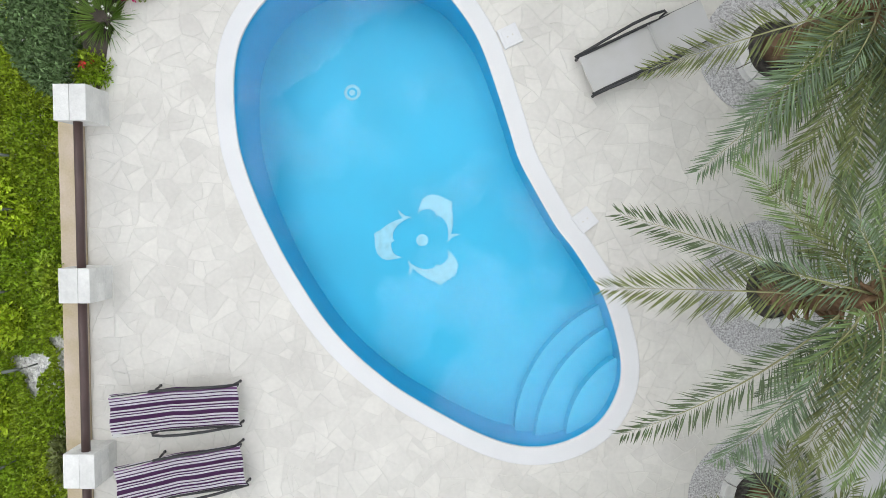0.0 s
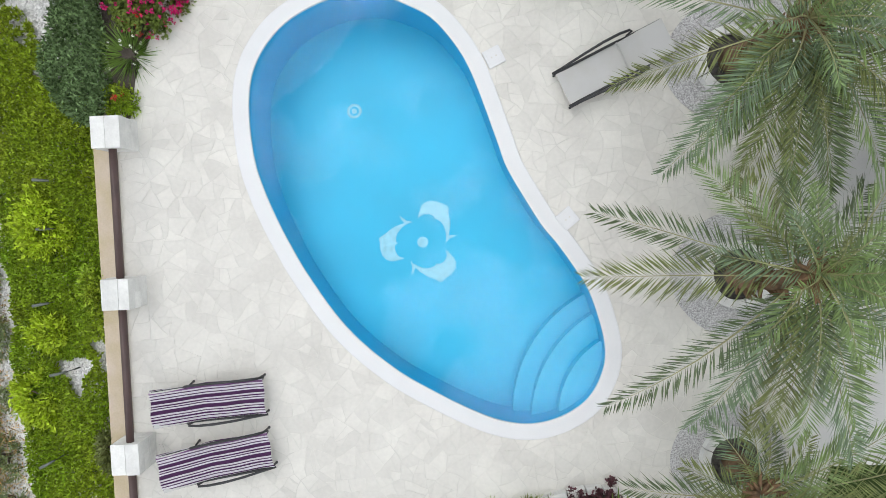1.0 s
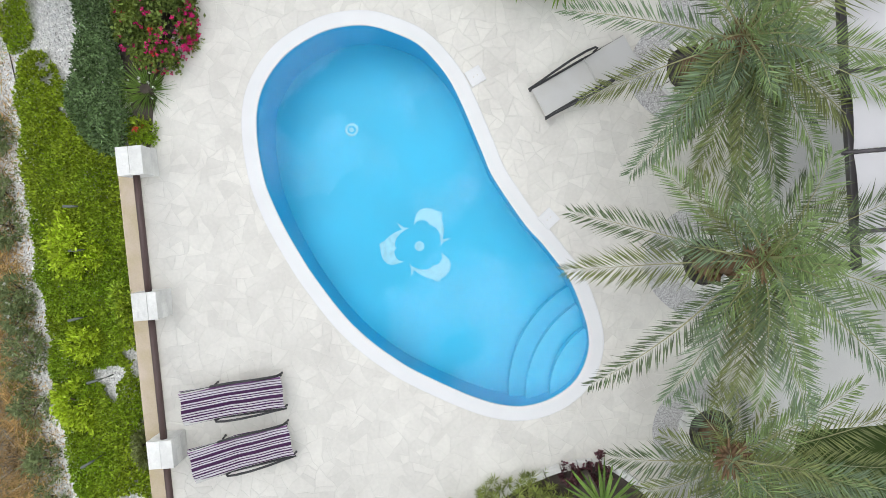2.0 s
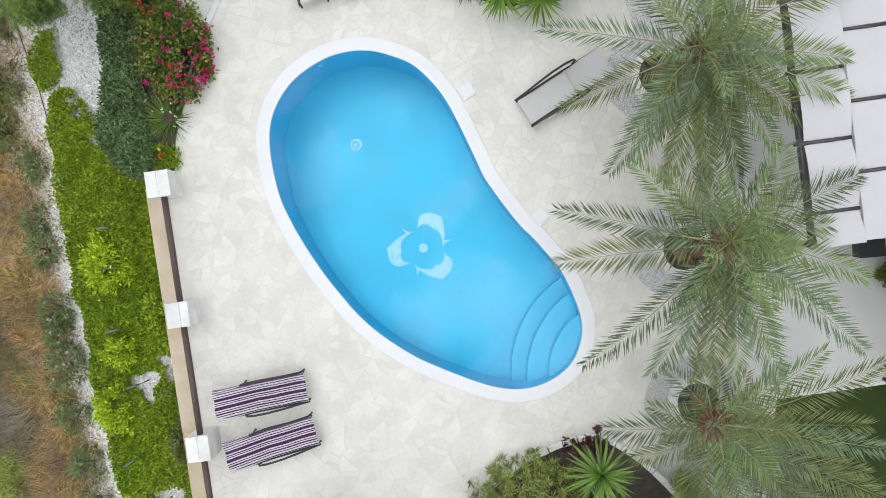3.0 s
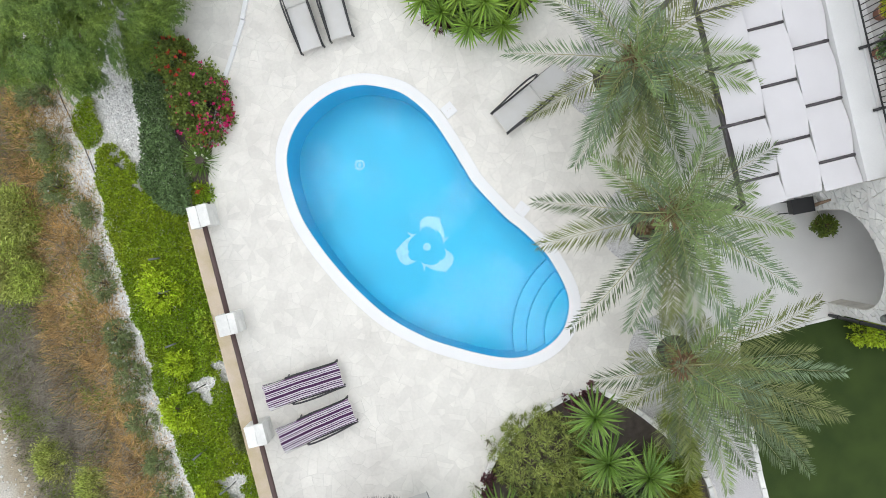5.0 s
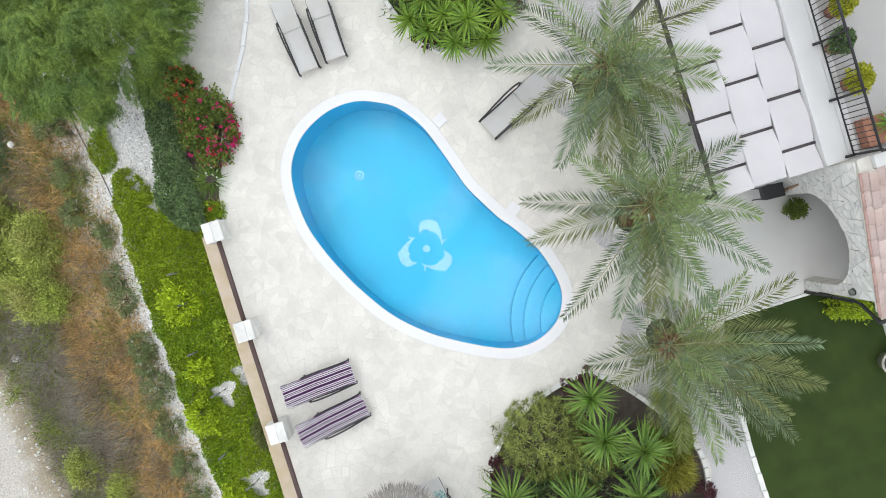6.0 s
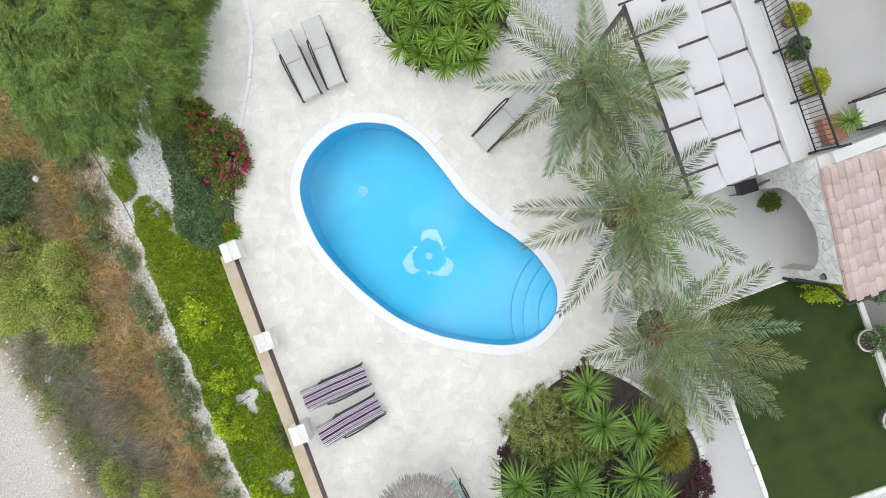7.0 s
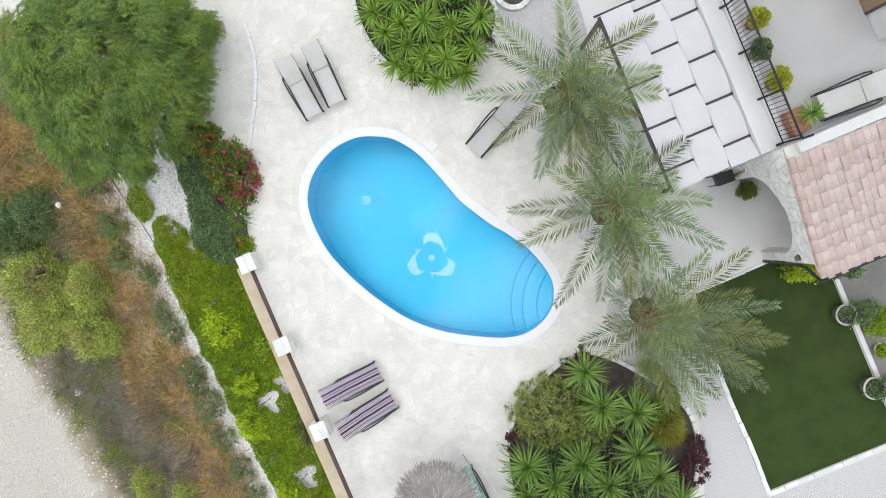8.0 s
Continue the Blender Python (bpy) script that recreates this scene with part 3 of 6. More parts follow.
# ---- low garden wall with pillars and rail ----
wall = thing("garden_wall", "low tan rendered wall with a brown tubular rail", "wall", kind="structure")
block("wall", (-5.97, -12.9, -1.6), (-5.605, 1.6, 0.08), M_TAN, wall, 0.02)
for y0, y1 in ((1.38, -0.78), (-1.24, -3.46), (-3.96, -6.3), (-6.8, -9.1), (-9.6, -12.0)):
    bar("rail", [(-5.42, y0 + 0.05, 0.52), (-5.42, (y0 + y1) / 2, 0.515), (-5.42, y1 - 0.05, 0.52)], 0.062, M_RAIL, wall, "brown painted tubular rail", 12)
for y in (1.61, -1.0, -3.70, -6.55, -9.35):
    pil = thing("pillar", "square pillar clad in pale rough stone", "pillar", (-5.46, y, 0), group="wall pillars")
    rnd = random.Random(int(y * 100))
    for z0, z1 in ((-0.35, 0.0), (0.0, 0.24), (0.24, 0.45), (0.45, 0.66)):
        cut, capped = rnd.uniform(-0.1, 0.1), z1 > 0.6
        for sx in (-1, 1):
            x0, x1 = (-0.225, cut - 0.002) if sx < 0 else (cut + 0.002, 0.225)
            for y0, y1 in (((-0.25, 0.25),) if capped else ((-0.25, -0.02 - cut / 2), (-0.016 - cut / 2, 0.25))):
                o = rnd.uniform(0, 0.012)
                block("stone", (x0 - (o if sx < 0 else 0), y0 - o, z0 + 0.003), (x1 + (o if sx > 0 else 0), y1 + o * 0.5, z1 - 0.002 + o * 0.5), M_WALLSTONE, pil, 0.01)


# ---- skimmer boxes beside the coping, drain and mosaic figures in the pool ----
for (x, y), rz in (((0.80, 2.66), 25), ((1.93, -0.06), 38)):
    sk = thing("skimmer_cover", "square white skimmer cover beside the pool coping", "cover", (x, y, 0), rz, "skimmer covers")
    block("frame_plate", (-0.15, -0.15, -0.05), (0.15, 0.15, 0.050), M_COPING, sk, 0.010)
    lid = block("lid", (-0.11, -0.11, 0.02), (0.11, 0.11, 0.056), M_COPING, sk, 0.008)
    for a in (-0.04, 0.04):
        bm = bmesh.new()
        lathe(bm, [(0.0, 0.060), (0.014, 0.060), (0.014, 0.050)], 10, (a, 0.0, 0))
        part("finger_hole", bm, M_MORTAR, lid)
fz = float(pool_floor_z(-1.74, 2.07))
dr = thing("floor_drain", "round pale drain cover on the pool floor", "drain", (-1.74, 2.07, fz))
cover = part("cover", lathe(bmesh.new(), [(0.0, 0.02), (0.11, 0.02), (0.14, 0.005), (0.14, -0.02)], 28), M_DOLPHIN, dr)
part("grate", lathe(bmesh.new(), [(0.05, 0.024), (0.085, 0.024), (0.085, 0.018)], 20), M_POOL_STEP, cover)


def dolphin(at, rz):
    """An arched leaping dolphin as flat mosaic: thick body, beak, back fin, belly fin and split tail, curved round the origin."""
    def pol(deg, r):
        return (r * math.cos(math.radians(deg)), r * math.sin(math.radians(deg)))
    spine = ((-39, 0.466, 0.045), (-26, 0.515, 0.09), (-13, 0.57, 0.155), (-4, 0.61, 0.22), (7, 0.645, 0.265), (16, 0.655, 0.27), (25, 0.655, 0.25), (33, 0.63, 0.215), (39, 0.585, 0.165), (42, 0.535, 0.10), (45, 0.49, 0.055), (48, 0.455, 0.03))
    outer = [pol(a, r + w / 2) for a, r, w in spine]
    inner = [pol(a, r - w / 2) for a, r, w in spine]
    tail = [pol(-50, 0.43), pol(-56, 0.39), pol(-53, 0.44), pol(-46, 0.49), pol(-44, 0.56), pol(-42, 0.65), pol(-40, 0.57)]
    back_fin = [pol(-1, 0.775), pol(2, 0.81), pol(6, 0.79)]
    belly_fin = [pol(13, 0.51), pol(10, 0.455), pol(6, 0.49)]
    loop = tail + outer[:4] + back_fin + outer[5:] + inner[:5:-1] + inner[5:6] + belly_fin + inner[3::-1]
    x, y = at
    ob = part("mosaic_figure", filled([loop], 0.012, 0.03), M_DOLPHIN)
    ob.matrix_basis = pose(x, y, float(pool_floor_z(x, y)) + 0.010, *FLOOR_TILT, 0) @ pose(0, 0, 0, 0, 0, rz)
    return tagged(ob, "pale mosaic leaping dolphin set in the pool floor", "mosaic", "pool floor mosaics")


DC = (-0.555, -0.40)
FLOOR_TILT = (-0.5, -0.3)
for rz in (51, 171, 291):
    dolphin(DC, rz)
spot = part("mosaic_spot", lathe(bmesh.new(), [(0.0, 0.015), (0.10, 0.015), (0.10, -0.02)], 24), M_DOLPHIN)
spot.matrix_basis = pose(*DC, float(pool_floor_z(*DC)))
tagged(spot, "round pale mosaic spot on the pool floor", "mosaic", "pool floor mosaics")


# ---- house: arched stone wall, terrace, tiled roof ----
house = thing("house", "white house with stone arch, roof terrace and tiled porch roof", "house", kind="structure")
HX = 8.46
block("terrace_slab", (8.22, -1.16, 2.86), (12.9, 9.0, 3.08), M_WHITE, house, 0.015, "white terrace slab edge")
block("terrace_floor", (8.9, -1.1, 3.084), (12.8, 8.9, 3.096), M_TERRACE, house, 0.0, "grey tiled terrace floor")
block("terrace_kerb", (8.70, -1.14, 3.085), (8.92, 9.0, 3.13), M_WHITE, house, 0.01)
block("parapet", (8.74, -1.42, 2.6), (12.9, -1.15, 3.86), M_WHITE, house, 0.02, "white parapet wall")
block("porch_back_wall", (11.3, -4.6, 0), (11.5, 9.0, 2.86), M_WHITE, house, 0.0)
block("porch_side_wall", (9.6, -4.62, 0), (11.3, -4.42, 3.0), M_WHITE, house, 0.0)
block("pergola_back_wall", (8.75, -1.2, 0), (8.95, 9.0, 2.86), M_WHITE, house, 0.0)
block("upper_wall", (11.85, 0.30, 3.1), (13.2, 9.0, 5.7), M_WHITE, house, 0.02)
door_frame = block("door_frame", (11.80, 1.0, 3.1), (11.86, 2.2, 5.2), M_RAIL, house, 0.01, "dark brown door frame")
block("door_panel", (11.79, 1.07, 3.12), (11.845, 2.13, 5.1), M_WOOD, door_frame, 0.01, "varnished wooden door")
ARCH_C, ARCH_R = -2.86, 1.12


def arch_wall():
    """Upright wall with a round-headed opening, 0.32 m thick, along y at HX."""
    y0, y1 = -4.24, -1.16
    def head(y):
        ridge = 3.78 + (y + 1.42) * 0.26
        return min(ridge - 0.06, 3.72)
    bm = bmesh.new()
    n = 28
    arcs = [(ARCH_C + ARCH_R * math.cos(math.pi * k / n), 1.35 + ARCH_R * 1.06 * math.sin(math.pi * k / n)) for k in range(n + 1)]
    line = [(ARCH_C + ARCH_R, 0)] + arcs + [(ARCH_C - ARCH_R, 0)]
    rim = []
    for y, z in line:
        rim.append((y, head(y)))
    rim[0], rim[-1] = (y1, 0), (y0, 0)
    for i in range(1, len(rim) - 1):
        t = (i - 1) / (len(rim) - 3)
        yy = y1 + (y0 - y1) * t
        rim[i] = (yy, head(yy))
    grid = []
    for x in (HX, HX + 0.32):
        grid.append(([bm.verts.new((x, *p)) for p in line], [bm.verts.new((x, *p)) for p in rim]))
    (fi, fo), (bi, bo) = grid
    for i in range(len(line) - 1):
        bm.faces.new((fi[i], fi[i + 1], fo[i + 1], fo[i]))
        bm.faces.new((bi[i], bo[i], bo[i + 1], bi[i + 1]))
        bm.faces.new((fi[i], bi[i], bi[i + 1], fi[i + 1]))
        bm.faces.new((fo[i], fo[i + 1], bo[i + 1], bo[i]))
    bm.faces.new((fi[0], fo[0], bo[0], bi[0])), bm.faces.new((fi[-1], bi[-1], bo[-1], fo[-1]))
    return part("arch_wall", bm, M_JOINT, house, "stone-clad wall with a round arch")


ARCH = arch_wall()
# downpipe at the wall's end, gutter under the eave, round lamp on the pier
pipe = thing("rain_pipe", "dark downpipe from the roof gutter down the wall end", "pipe")
bar("pipe", [(HX - 0.04, -4.29, 0.0), (HX - 0.04, -4.29, 2.25), (HX - 0.03, -4.34, 2.42), (HX - 0.03, -4.64, 2.88), (HX - 0.02, -4.70, 2.96)], 0.042, M_IRON, pipe)
bar("gutter", [(HX - 0.06, -4.69, 2.95), (10.4, -4.69, 2.94), (12.6, -4.69, 2.93)], 0.045, M_IRON, pipe, "", 8)
for z in (0.4, 1.3, 2.1):
    bar("bracket", [(HX - 0.04, -4.29, z), (HX - 0.04, -4.29, z + 0.03)], 0.05, M_IRON, pipe, "", 10)
lamp = thing("wall_lamp", "small round dark lamp on the stone pier", "lamp", (HX - 0.03, -4.06, 2.28))
bar("base", [(0.02, 0, 0), (-0.03, 0, 0)], 0.085, M_IRON, lamp, "", 14)
bar("shade", [(-0.03, 0, 0), (-0.10, 0, 0.0)], [0.085, 0.06], M_GREYMETAL, lamp, "", 14)


def roof():
    """Porch roof: courses of curved terracotta tiles falling towards the lawn."""
    rf = thing("porch_roof", "sloping porch roof of faded pink terracotta tiles", "roof", kind="structure")
    y_top, y_low, z_top, z_low = -1.44, -4.52, 3.84, 3.08
    bm = bmesh.new()
    x0, x1 = 8.44, 12.6
    vs = [bm.verts.new(p) for p in ((x0, y_top, z_top - 0.10), (x1, y_top, z_top - 0.10), (x1, y_low + .06, z_low - 0.10), (x0, y_low + .06, z_low - 0.10))]
    f = bm.faces.new(vs)
    bmesh.ops.translate(bm, vec=(0, 0, -0.09), verts=[v for v in bmesh.ops.extrude_face_region(bm, geom=[f])["geom"] if isinstance(v, bmesh.types.BMVert)])
    part("roof_deck", bm, M_MORTAR, rf)
    slope = math.atan2(z_top - z_low, y_top - y_low)
    length = math.hypot(z_top - z_low, y_top - y_low)
    pitch, course = 0.172, 0.36
    shapes = []
    for wob in (0.0, 0.006, -0.006):
        b = bmesh.new()
        rows = []
        for s, lift in ((0.0, 0.0), (1.0, 0.018)):
            rows.append([b.verts.new((0.092 * math.cos(a) * (1.0 - 0.03 * s) + wob * s, -s * 0.40, 0.014 * math.sin(a) + lift + 0.006)) for a in [math.pi * (k / 7) for k in range(8)]])
        rows.append([b.verts.new((0.0776 * math.cos(a) + wob, -0.40, 0.014 * math.sin(a) + 0.016)) for a in [math.pi * (k / 7) for k in range(8)]])
        for p, q in zip(rows, rows[1:]):
            for k in range(7):
                b.faces.new((p[k], p[k + 1], q[k + 1], q[k]))
        me = bpy.data.meshes.new("tile")
        bmesh.ops.recalc_face_normals(b, faces=b.faces)
        b.to_mesh(me)
        b.free()
        me.polygons.foreach_set("use_smooth", [True] * len(me.polygons))
        me.materials.append(M_ROOF)
        shapes.append(me)
    rnd = random.Random(4)
    n = 9
    for c in range(n):
        s = c * course
        y, z = y_top - s * math.cos(slope), z_top - s * math.sin(slope)
        for k in range(int((x1 - x0) / pitch)):
            t = new("tile", shapes[rnd.randrange(3)])
            t.parent = rf
            t.matrix_basis = pose(x0 + 0.085 + k * pitch + rnd.uniform(-0.005, 0.005), y + rnd.uniform(-0.03, 0.03) - (k % 2) * 0.055, z - 0.10 + rnd.uniform(0, 0.015), -math.degrees(slope) * -1 + rnd.uniform(-1, 1), 0, rnd.uniform(-0.8, 0.8))
    for c in range(n):
        f0, f1 = c / n, (c + 1.06) / n
        bar("verge_tile", [(x0 - 0.02, y_top + (y_low - y_top) * f, z_top + (z_low - z_top) * f - 0.055 + e) for f, e in ((f0, 0.0), (f1, 0.018))], [0.030, 0.036], M_VERGE, rf, "", 8)
    return rf


roof()

# ---- terrace railing ----
rail = thing("terrace_railing", "black wrought-iron railing along the terrace edge", "railing")
RX = 8.78
bar("top_rail", [(RX, -1.1, 4.08), (RX, 8.9, 4.08)], 0.028, M_IRON, rail)
bar("top_rail", [(RX, -1.1, 4.08), (RX + 0.28, -1.12, 4.08)], 0.026, M_IRON, rail)
bar("bottom_rail", [(RX - 0.04, -1.1, 3.22), (RX - 0.04, 8.9, 3.22)], 0.018, M_IRON, rail)
bm0 = tube(bmesh.new(), [(0, 0, 3.22), (0, 0, 4.07)], 0.009, 6)
bal = part("baluster", bm0, M_IRON, rail)
bal.location = (RX - 0.02, -1.0, 0)
for k in range(1, 88):
    o = new("baluster", bal.data)
    o.parent, o.location = rail, (RX - 0.02, -1.0 + 0.112 * k, 0)
for k in range(9):
    y = -1.08 + 1.22 * k
    post = bar("post", [(RX, y, 3.08), (RX, y, 4.12)], 0.024, M_IRON, rail)
    bar("finial", [(RX, y, 4.10), (RX, y, 4.13), (RX, y, 4.17)], [0.02, 0.035, 0.012], M_IRON, post)
    bar("bracket", [(RX - 0.16, y, 3.1), (RX - 0.10, y, 3.14), (RX, y, 3.2)], 0.03, M_IRON, rail)


# ---- pergola with woven sail panels ----
PERGOLA_STEP, PERGOLA_FIRST = 1.14, -0.60


def pergola():
    pg = thing("pergola", "dark metal pergola woven with white sailcloth panels", "pergola")
    x0, x1, y0, y1, top = 5.95, 8.24, -1.16, 3.62, 2.86
    for x, half in ((x0, 0.07), (x1, 0.05)):
        block("beam", (x - half, y0, top - 0.12), (x + half, y1, top), M_BRONZE, pg, 0.01)
    for y in (y0 + 0.06, 3.55):
        block("post", (x0 - 0.05, y - 0.05, 0), (x0 + 0.05, y + 0.05, top - 0.12), M_BRONZE, pg, 0.01)
    block("end_beam", (x0, y1 - 0.04, top - 0.1), (x1, y1 + 0.04, top), M_BRONZE, pg, 0.01)
    cols = ((5.92, 6.69, 0.0), (6.70, 7.45, 0.5), (7.46, 8.20, 0.0))
    step = PERGOLA_STEP
    for c, (a, b, phase) in enumerate(cols):
        start = PERGOLA_FIRST + (phase - 1) * step
        j = 0
        while start + j * step < y1 - 0.15:
            s, e = max(start + j * step + 0.035, y0), min(start + (j + 1) * step - 0.035, y1)
            bar("crossbar", [(a - (0.15 if c == 0 else 0.0), e + 0.035, top + 0.03), (b + (0.10 if c == 2 else 0.0), e + 0.035, top + 0.03)], 0.029, M_BRONZE, pg)
            bm = bmesh.new()
            rows = []
            n = 12
            for i in range(n + 1):
                t = i / n
                yy = s + (e - s) * t
                full = (yy - start - j * step) / step
                z = top + 0.03 + 0.085 * math.sin(math.pi * full)
                pinch = 0.007 * math.cos(2 * math.pi * full)
                rows.append([bm.verts.new((a + (b - a) * u + pinch * (1 - 2 * u), yy, z + 0.012 * math.sin(5 * u + j) + 0.012 * (u - 0.5))) for u in (0, 0.25, 0.5, 0.75, 1)])
            for p, q in zip(rows, rows[1:]):
                for i in range(4):
                    bm.faces.new((p[i], p[i + 1], q[i + 1], q[i]))
            part("sail_panel", bm, M_FABRIC, pg, "white sailcloth panel", True)
            j += 1
    return pg


pergola()


# ---- loungers ----
def lounger(at, rz, label="grey sling sun lounger with dark metal frame", group="grey loungers", back=0.0, hw=0.31, bulge=1.0):
    """Sun lounger with its foot at -x and its head at +x; 1.92 m long."""
    lg = thing("sun_lounger", label, "sun lounger", at, rz, group)
    for s in (-1, 1):
        bar("side_rail", [(-0.97, s * hw, 0.27), (-0.5, s * hw, 0.295), (0.1, s * hw, 0.30), (0.28, s * hw, 0.295 + back * .2), (0.6, s * hw, 0.285 + back * .5), (0.95, s * hw, 0.27 + back)], [0.022, 0.022, 0.022, 0.012, 0.010, 0.010], M_BLACK, lg, "dark metal side rail")
        bar("arm_rail", [(-0.98, s * (hw + 0.03 * bulge), 0.25), (-0.75, s * (hw + 0.035 * bulge), 0.33), (-0.45, s * (hw + 0.06 * bulge), 0.42), (-0.1, s * (hw + 0.085 * bulge), 0.47), (0.2, s * (hw + 0.085 * bulge), 0.48), (0.38, s * (hw + 0.06 * bulge), 0.46), (0.41, s * (hw + 0.03 * bulge), 0.42), (0.33, s * (hw + 0.012 * bulge), 0.32)], [0.018, 0.020, 0.021, 0.022, 0.022, 0.020, 0.018, 0.014], M_BLACK, lg, "dark curved arm rail")
        for x in (-0.88, 0.36):
            foot = x + (0.04 if x > 0 else -0.04)
            leg = bar("leg", [(x, s * (hw + 0.01), 0.28), (foot, s * (hw + 0.01), 0.02)], 0.018, M_BLACK, lg)
            bar("foot_cap", [(foot, s * (hw + 0.01), 0.03), (foot, s * (hw + 0.01), 0.0)], 0.023, M_IRON, leg)
    bm = bmesh.new()
    xs = np.linspace(-0.94, 0.96, 24)
    rows = []
    for x in xs:
        lift = 0.29 + max(0, x - 0.15) / 0.8 * back - 0.015 * math.sin((x + 1) * 2.5)
        rows.append([bm.verts.new((x, u * hw, lift - 0.012 * (1 - u * u))) for u in np.linspace(-1, 1, 7)])
    for p, q in zip(rows, rows[1:]):
        for i in range(6):
            bm.faces.new((p[i], p[i + 1], q[i + 1], q[i]))
    part("sling", bm, M_GREYCLOTH, lg, "taut grey sling cloth", True)
    bar("cross_rail", [(0.14, -hw, 0.302), (0.14, hw, 0.302)], 0.014, M_GREYCLOTH, lg)
    return lg


def towel_on(at, rz, label, back=0.0):
    tw = new("beach_towel", bpy.data.meshes.new("towel"))
    bm = bmesh.new()
    rows = []
    for x in np.linspace(-0.86, 0.95, 40):
        lift = 0.325 + max(0, -x - 0.05) / 0.85 * back + 0.02 * math.sin(x * 7) * (0.4 + 0.6 * math.sin(x * 2))
        rows.append([bm.verts.new((x + 0.012 * math.sin(4 * u), u * 0.315 + 0.008 * math.sin(x * 6 + u), lift - 0.07 * max(0, abs(u) - 0.86) / 0.14 + 0.006 * math.sin(x * 11 + 5 * u))) for u in np.linspace(-1, 1, 17)])
    for p, q in zip(rows, rows[1:]):
        for i in range(16):
            bm.faces.new((p[i], p[i + 1], q[i + 1], q[i]))
    bmesh.ops.solidify(bm, geom=bm.faces[:], thickness=0.012)
    bm.to_mesh(tw.data)
    bm.free()
    tw.data.polygons.foreach_set("use_smooth", [True] * len(tw.data.polygons))
    tw.data.materials.append(M_TOWEL)
    tw.matrix_basis = pose(*at, 0, 0, rz)
    return tagged(tw, label, "towel", "striped towels")


for (x, y), rz in (((-4.17, -2.88), 3.5), ((-4.10, -3.87), 9.0)):
    lounger((x + 0.045, y, 0.0), rz + 180, "dark-framed sun lounger under a striped towel", "towelled loungers", 0.26, 0.30, 0.45).scale = (0.93, 1, 1)
    towel_on((x, y, 0.0), rz, "purple and white striped towel spread over a lounger", 0.26)
lounger((2.74, 2.43, 0), 25, hw=0.285, bulge=0.8)
lounger((-2.075, 5.74, 0), 95.5, hw=0.265, bulge=0.4)
lounger((-1.27, 5.83, 0), 91.5, hw=0.265, bulge=0.4)
lounger((10.77, -0.66, 3.096), -2, label="grey sling sun lounger on the roof terrace")


# ---- palms ----
def frond_mesh(root, tip, lift, rng, leaf=0.47, wide=0.022, pitch=0.035, bare=0.15):
    """A feather frond from its root to its tip: an arched rib with two ranks of stiff leaflets standing up in a V."""
    root, tip = np.array(root, float), np.array(tip, float)
    span = float(np.linalg.norm(tip - root))
    sway = np.cross(unit(tip - root), [0, 0, 1.0]) * rng.normal(0, 0.05) * span
    bend = root + (tip - root) * 0.52 + sway + [0, 0, lift]

    def rib(s):
        s = np.asarray(s, float)[..., None]
        return (1 - s) ** 2 * root + 2 * s * (1 - s) * bend + s * s * tip
    bm = tube(bmesh.new(), [tuple(p) for p in rib(np.linspace(0, 0.98, 10))], [0.016 * (1 - 0.9 * k / 9) for k in range(10)], 5)
    ribbed = len(bm.faces)
    n = max(12, int(span / pitch))
    s = np.concatenate([np.linspace(bare, 1.0, n)] * 2)
    sgn = np.repeat([1.0, -1.0], n)
    s = np.clip(s + rng.normal(0, 0.005, 2 * n), 0.08, 1)
    base, ahead = rib(s), unit(rib(np.minimum(s + 0.02, 1.03)) - rib(s - 0.02))
    lateral = unit(np.cross([0, 0, 1.0], ahead)) * sgn[:, None]
    upw = np.cross(ahead, lateral * sgn[:, None])
    angle = np.radians(66 - 30 * s + rng.normal(0, 5, 2 * n))[:, None]
    vee = rng.normal(0.5, 0.2, 2 * n)[:, None]
    way = unit(np.cos(angle) * ahead + np.sin(angle) * lateral + vee * upw * 0.75 + np.array([0, 0, -0.14]))
    size = leaf * min(1.0, 0.45 + span / 3.2) * np.clip(np.sin(np.pi * np.clip(0.16 + s * 0.76, 0, 1)) ** 0.6, 0.3, 1) * rng.uniform(0.75, 1.15, 2 * n)
    sd = unit(np.cross(way, upw) + 0.3 * rng.normal(size=(2 * n, 3)))
    lm = leaf_mesh("leaflets", base, way, sd, size, wide, 0.22)
    bm.from_mesh(lm)
    bpy.data.meshes.remove(lm)
    bm.faces.ensure_lookup_table()
    for f in bm.faces[:ribbed]:
        f.material_index = 1
    me = bpy.data.meshes.new("frond")
    bm.to_mesh(me)
    bm.free()
    return me


